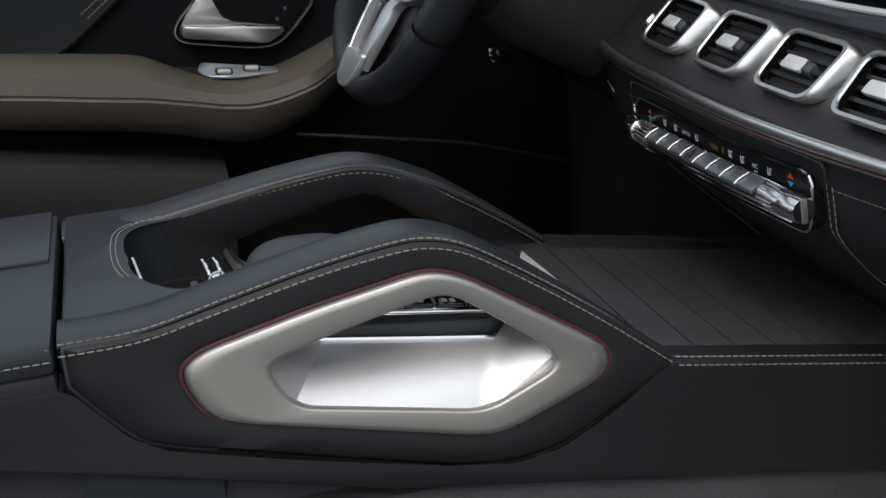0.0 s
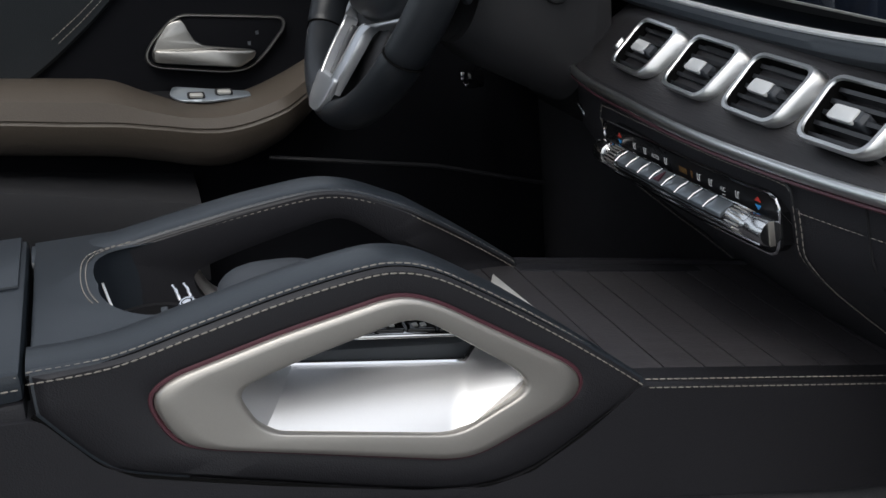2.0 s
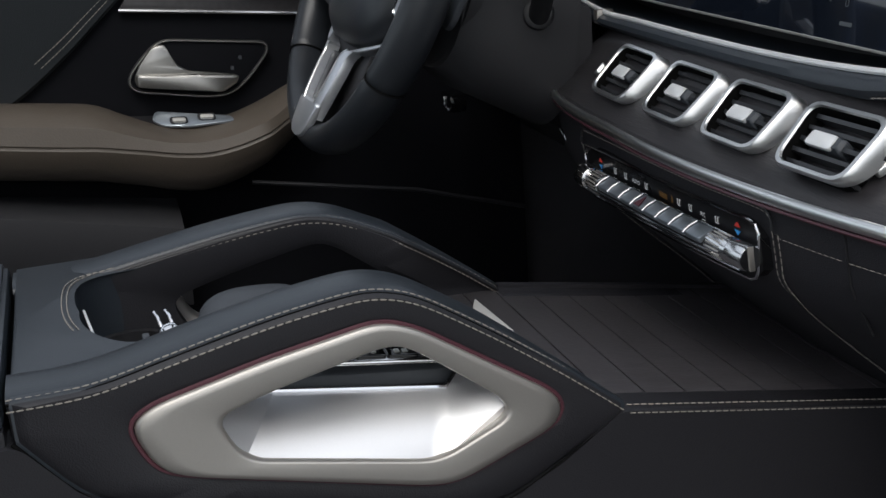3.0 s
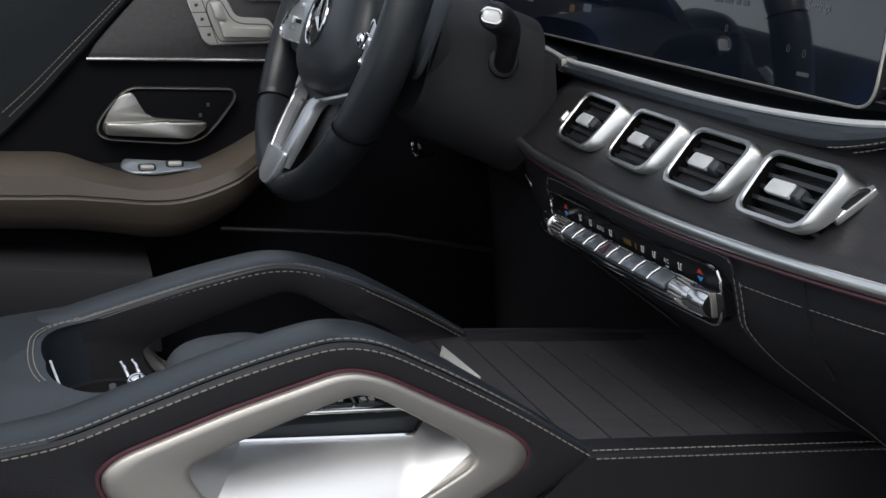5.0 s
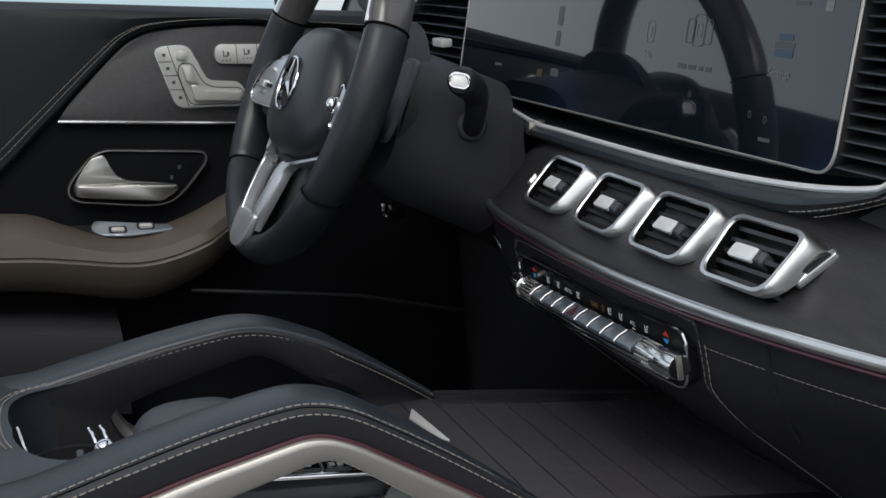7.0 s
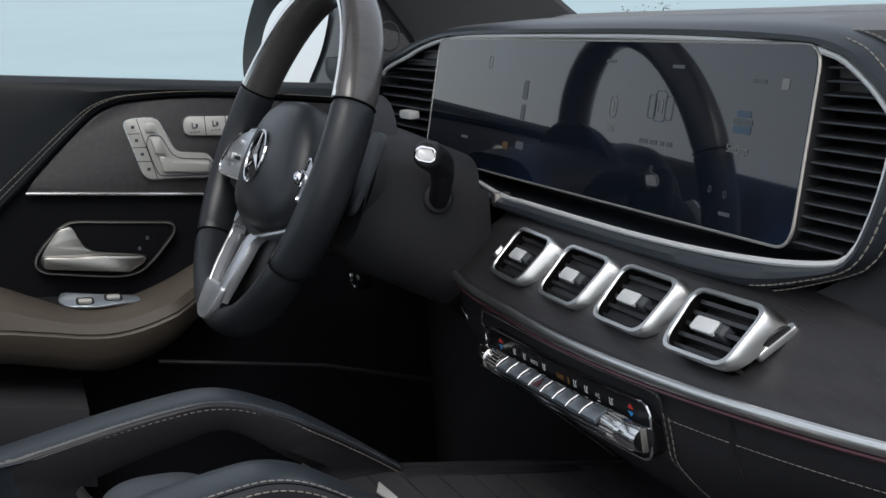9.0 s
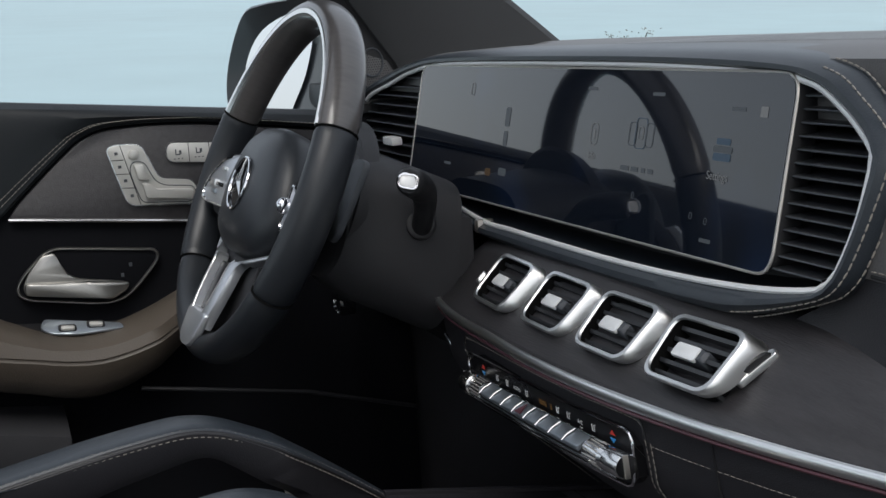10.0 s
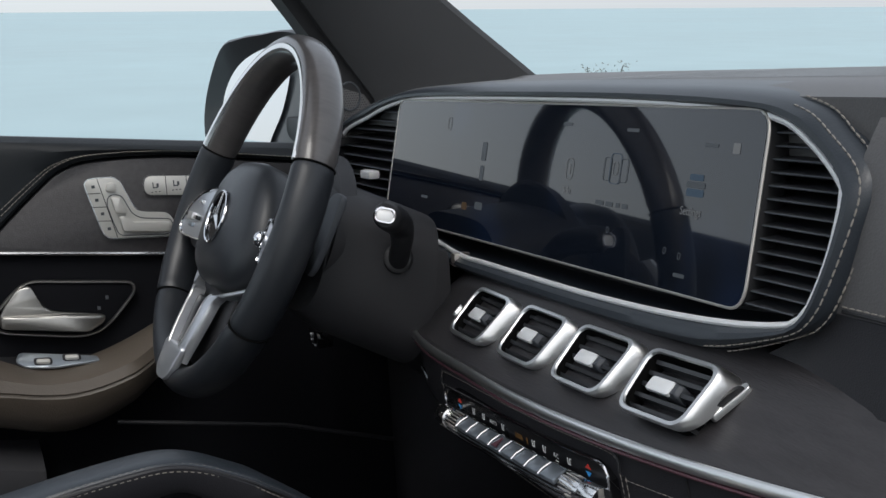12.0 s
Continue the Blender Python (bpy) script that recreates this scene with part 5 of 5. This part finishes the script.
part("cushion_switch", slab(rounded([Vector(p) for p in ((-0.116, 0.7425, 1.2455), (-0.055, 0.7425, 1.239), (-0.052, 0.7425, 1.252), (-0.104, 0.7425, 1.2575), (-0.112, 0.7425, 1.267), (-0.120, 0.7425, 1.267))], 0.004), (0, -0.009, 0), 0.003), SILVERGREY, base, "silver seat switch")
TROUGH = [(-0.129, 1.2965), (-0.113, 1.2945), (-0.1015, 1.268), (-0.090, 1.2605), (-0.050, 1.2555), (-0.0475, 1.241), (-0.056, 1.2345), (-0.121, 1.2405), (-0.128, 1.262), (-0.1335, 1.285)]
part("plate_groove", sweep(resample(rounded([Vector((x, 0.7424, z)) for x, z in TROUGH], 0.006, 4), 70, True), circle(0.0007, 5), True, up=(0, 1, 0)), PALM, base)
for x0, z0 in ((-0.1485, 1.309), (-0.1455, 1.291), (-0.140, 1.272), (-0.1335, 1.251)):
    part("key_mark", box(x0 - 0.0022, x0 + 0.0022, 0.7418, 0.7426, z0 - 0.002, z0 + 0.002, 0), PALM, base)
heat = thing("seat_heating_switch", "silver seat heating switch strip on the door inlay", "switch panel", at=(-0.04, 0.748, 1.30))
o = rounded([Vector(p) for p in ((-0.083, 0.7485, 1.2905), (0.02, 0.7485, 1.2805), (0.02, 0.7485, 1.308), (-0.081, 0.7485, 1.3175))], 0.012)
strip_ = part("plate", slab(o, (0, -0.005, 0), 0.002), SILVERGREY, heat)
part("plate_edge", sweep(resample([p + Vector((0, -0.004, 0)) for p in o], 60, True), circle(0.0011, 6), True, up=(0, 1, 0)), BRIGHT, strip_)
for x0 in (-0.052, -0.024, 0.0):
    part("key_gap", sweep([Vector((x0, 0.7433, 1.288)), Vector((x0, 0.7433, 1.314))], circle(0.0005, 4), up=(0, 1, 0)), PLASTIC, strip_)
    for dx, dz, w, h in ((-0.0175, 0.303, 0.0014, 0.008), (-0.0145, 0.2995, 0.006, 0.0016), (-0.0115, 0.3025, 0.003, 0.005)):
        part("heat_mark", box(x0 + dx - w / 2, x0 + dx + w / 2, 0.7428, 0.7436, 1 + dz - h / 2, 1 + dz + h / 2, 0), PALM, strip_)
    for dx in (-0.0195, -0.0145, -0.0095):
        part("heat_dot", box(x0 + dx - 0.0012, x0 + dx + 0.0012, 0.7428, 0.7436, 1.2932, 1.2944, 0), PALM, strip_)
# pocket under the armrest and sill
rows = [[(x, 0.757, 1.02 - 0.16 * (x + 0.53)), (x, 0.70, 1.028 - 0.22 * (x + 0.53)), (x, 0.675, 1.015 - 0.22 * (x + 0.53)), (x, 0.67, 0.96 - 0.22 * (x + 0.53)), (x, 0.70, 0.90 - 0.22 * (x + 0.53)), (x, 0.757, 0.88 - 0.22 * (x + 0.53))] for x in (-1.0, -0.8, -0.6, -0.45, -0.35, -0.29, -0.255)]
part("door_pocket", loft(rows), SHROUD, door, "dark grey door pocket")
part("sill_line", sweep([Vector((-0.157, 0.69, 1.0)), Vector((0.07, 0.69, 0.955)), Vector((0.23, 0.69, 0.905))], circle(0.003, 8)), PLASTIC, door)

# ---- pillar, window frame, mirror ----
pillar = thing("windscreen_pillar", "dark fabric-covered windscreen pillar", "pillar", at=(0.4, 0.75, 1.38))
rows = []
for z, x0, x1, y in ((1.375, 0.268, 0.575, 0.745), (1.40, 0.255, 0.543, 0.745), (1.44, 0.226, 0.494, 0.74), (1.48, 0.196, 0.443, 0.733), (1.53, 0.160, 0.381, 0.723), (1.62, 0.09, 0.27, 0.70), (1.75, -0.02, 0.11, 0.67), (1.86, -0.12, -0.02, 0.65)):
    rows.append([(x0, y + 0.06, z), (x0, y + 0.006, z), (x0 + (x1 - x0) * 0.08, y, z), (x0 + (x1 - x0) * 0.5, y - 0.004, z), (x1 - 0.02, y + 0.012, z), (x1, y + 0.03, z), (x1, y + 0.07, z)])
part("pillar_trim", loft(rows), PILLAR, pillar)
rows = []
for z, x0, x1, y in ((1.33, 0.20, 0.29, 0.765), (1.385, 0.215, 0.268, 0.765), (1.44, 0.198, 0.24, 0.76), (1.48, 0.176, 0.21, 0.755), (1.53, 0.139, 0.168, 0.745), (1.62, 0.07, 0.10, 0.722), (1.75, -0.04, -0.01, 0.69), (1.86, -0.14, -0.11, 0.67)):
    rows.append([(x0, y + 0.05, z), (x0, y, z), (x1, y - 0.002, z), (x1, y + 0.05, z)])
part("window_frame", loft(rows), PLASTIC, pillar, "black door window frame")
speaker = thing("tweeter_panel", "grey perforated tweeter panel in the window corner", "speaker", at=(0.22, 0.77, 1.36))
o = rounded([Vector(p) for p in ((0.165, 0.762, 1.345), (0.285, 0.762, 1.335), (0.258, 0.762, 1.385), (0.236, 0.762, 1.43), (0.212, 0.762, 1.462), (0.196, 0.762, 1.46))], 0.014)
part("cover", slab(o, (0, 0.012, 0), 0.003), DASHTOP, speaker)
bm = bmesh.new()
for i in range(26):
    for j in range(34):
        x0, z0 = 0.18 + 0.0036 * i + 0.0018 * (j % 2), 1.345 + 0.0034 * j
        if z0 < 1.45 - abs(x0 - 0.21) * 1.6 and x0 > 0.185:
            bm.faces.new([bm.verts.new((x0 + a, 0.7614, z0 + c)) for a, c in ((0, 0), (0.0016, 0), (0.0016, 0.0016), (0, 0.0016))])
tagged(part("perforation", bm, PLASTIC, speaker), kind="stuff")
part("tweeter_ring", sweep([Vector((0.225 + 0.016 * math.cos(t), 0.761, 1.40 + 0.02 * math.sin(t))) for t in (k * math.pi / 16 for k in range(32))], circle(0.0016, 6), True, up=(0, 1, 0)), PALM, speaker)
mirror = thing("wing_mirror", "dark grey wing mirror outside the driver's window", "wing mirror", at=(0.15, 1.08, 1.34))


RIM_OUTER = [(1.05, 1.503), (1.11, 1.50), (1.165, 1.485), (1.203, 1.40), (1.2, 1.33), (1.16, 1.28), (1.0, 1.265), (0.93, 1.30), (0.92, 1.427), (0.94, 1.49), (0.987, 1.505)]
RIM_GLASS = [(1.06, 1.478), (1.123, 1.456), (1.16, 1.416), (1.169, 1.367), (1.15, 1.31), (1.10, 1.285), (1.05, 1.30), (1.03, 1.335), (1.001, 1.384), (0.986, 1.446), (1.005, 1.478)]


def mirror_ring(depth, inner, k=1.0):
    """A ring of the turned mirror: inner 0 is the housing's rim, 1 the glass."""
    out = []
    for p, q in zip(spline([(0, y, z) for y, z in RIM_OUTER], 60, True), spline([(0, y, z) for y, z in RIM_GLASS], 60, True)):
        v = p.lerp(q, inner)
        y, z = 1.07 + (v.y - 1.07) * k, 1.40 + (v.z - 1.40) * k
        out.append(Vector((0.155 + depth - 0.364 * (y - 1.08) + 0.12 * (z - 1.42), y, z)))
    return out


housing = [mirror_ring(0.02, 1.0, 0.9), mirror_ring(0.016, 1.0, 1.03), mirror_ring(0.004, 0.35), mirror_ring(0.0, 0.1), mirror_ring(0.004, 0.0), mirror_ring(0.05, 0.0), mirror_ring(0.09, 0.0, 0.9), mirror_ring(0.12, 0.0, 0.65), mirror_ring(0.13, 0.0, 0.35)]
part("housing", loft(housing), PAINT, mirror)
part("mirror_glass", loft([mirror_ring(0.012, 1.0), mirror_ring(0.018, 1.0)]), MIRROR, mirror, "mirror glass", smooth=False)
part("arm", box(0.19, 0.26, 0.86, 1.0, 1.325, 1.37, 0.012), PLASTIC, mirror)

# ---- shrub outside, past the windscreen ----
shrub = thing("shrub", "small bare grey-green shrub beyond the windscreen", "shrub", at=(2.6, 4.3, 0.0))
rng = random.Random(4)
tips = []
for k in range(9):
    a, r = rng.uniform(0, 6.28), rng.uniform(0.02, 0.16)
    tip = Vector((2.6 + r * math.cos(a), 4.3 + r * math.sin(a), rng.uniform(1.26, 1.345)))
    path = [Vector((2.6, 4.3, 0.0)), Vector((2.6, 4.3, 0.5)).lerp(tip, 0.2), Vector((2.6, 4.3, 0.9)).lerp(tip, 0.5), tip]
    part("branch", sweep(spline(path, 12), circle(0.012, 6), up=(1, 0.2, 0), scales=[1 - 0.075 * i for i in range(12)]), TWIG, shrub)
    tips += [path[2].lerp(tip, u) for u in (0.3, 0.5, 0.7, 0.85, 1.0)]
bm = bmesh.new()
for p in tips:
    for k in range(7):
        c = p + Vector((rng.gauss(0, 0.025), rng.gauss(0, 0.025), rng.gauss(0, 0.014)))
        d = Vector((rng.gauss(0, 1), rng.gauss(0, 1), rng.gauss(0, 1))).normalized()
        e = d.orthogonal().normalized()
        bm.faces.new([bm.verts.new(c + d * x + e * y) for x, y in ((-0.009, 0), (0, 0.004), (0.009, 0), (0, -0.004))])
tagged(part("leaves", bm, TWIG, shrub, smooth=False), kind="stuff")
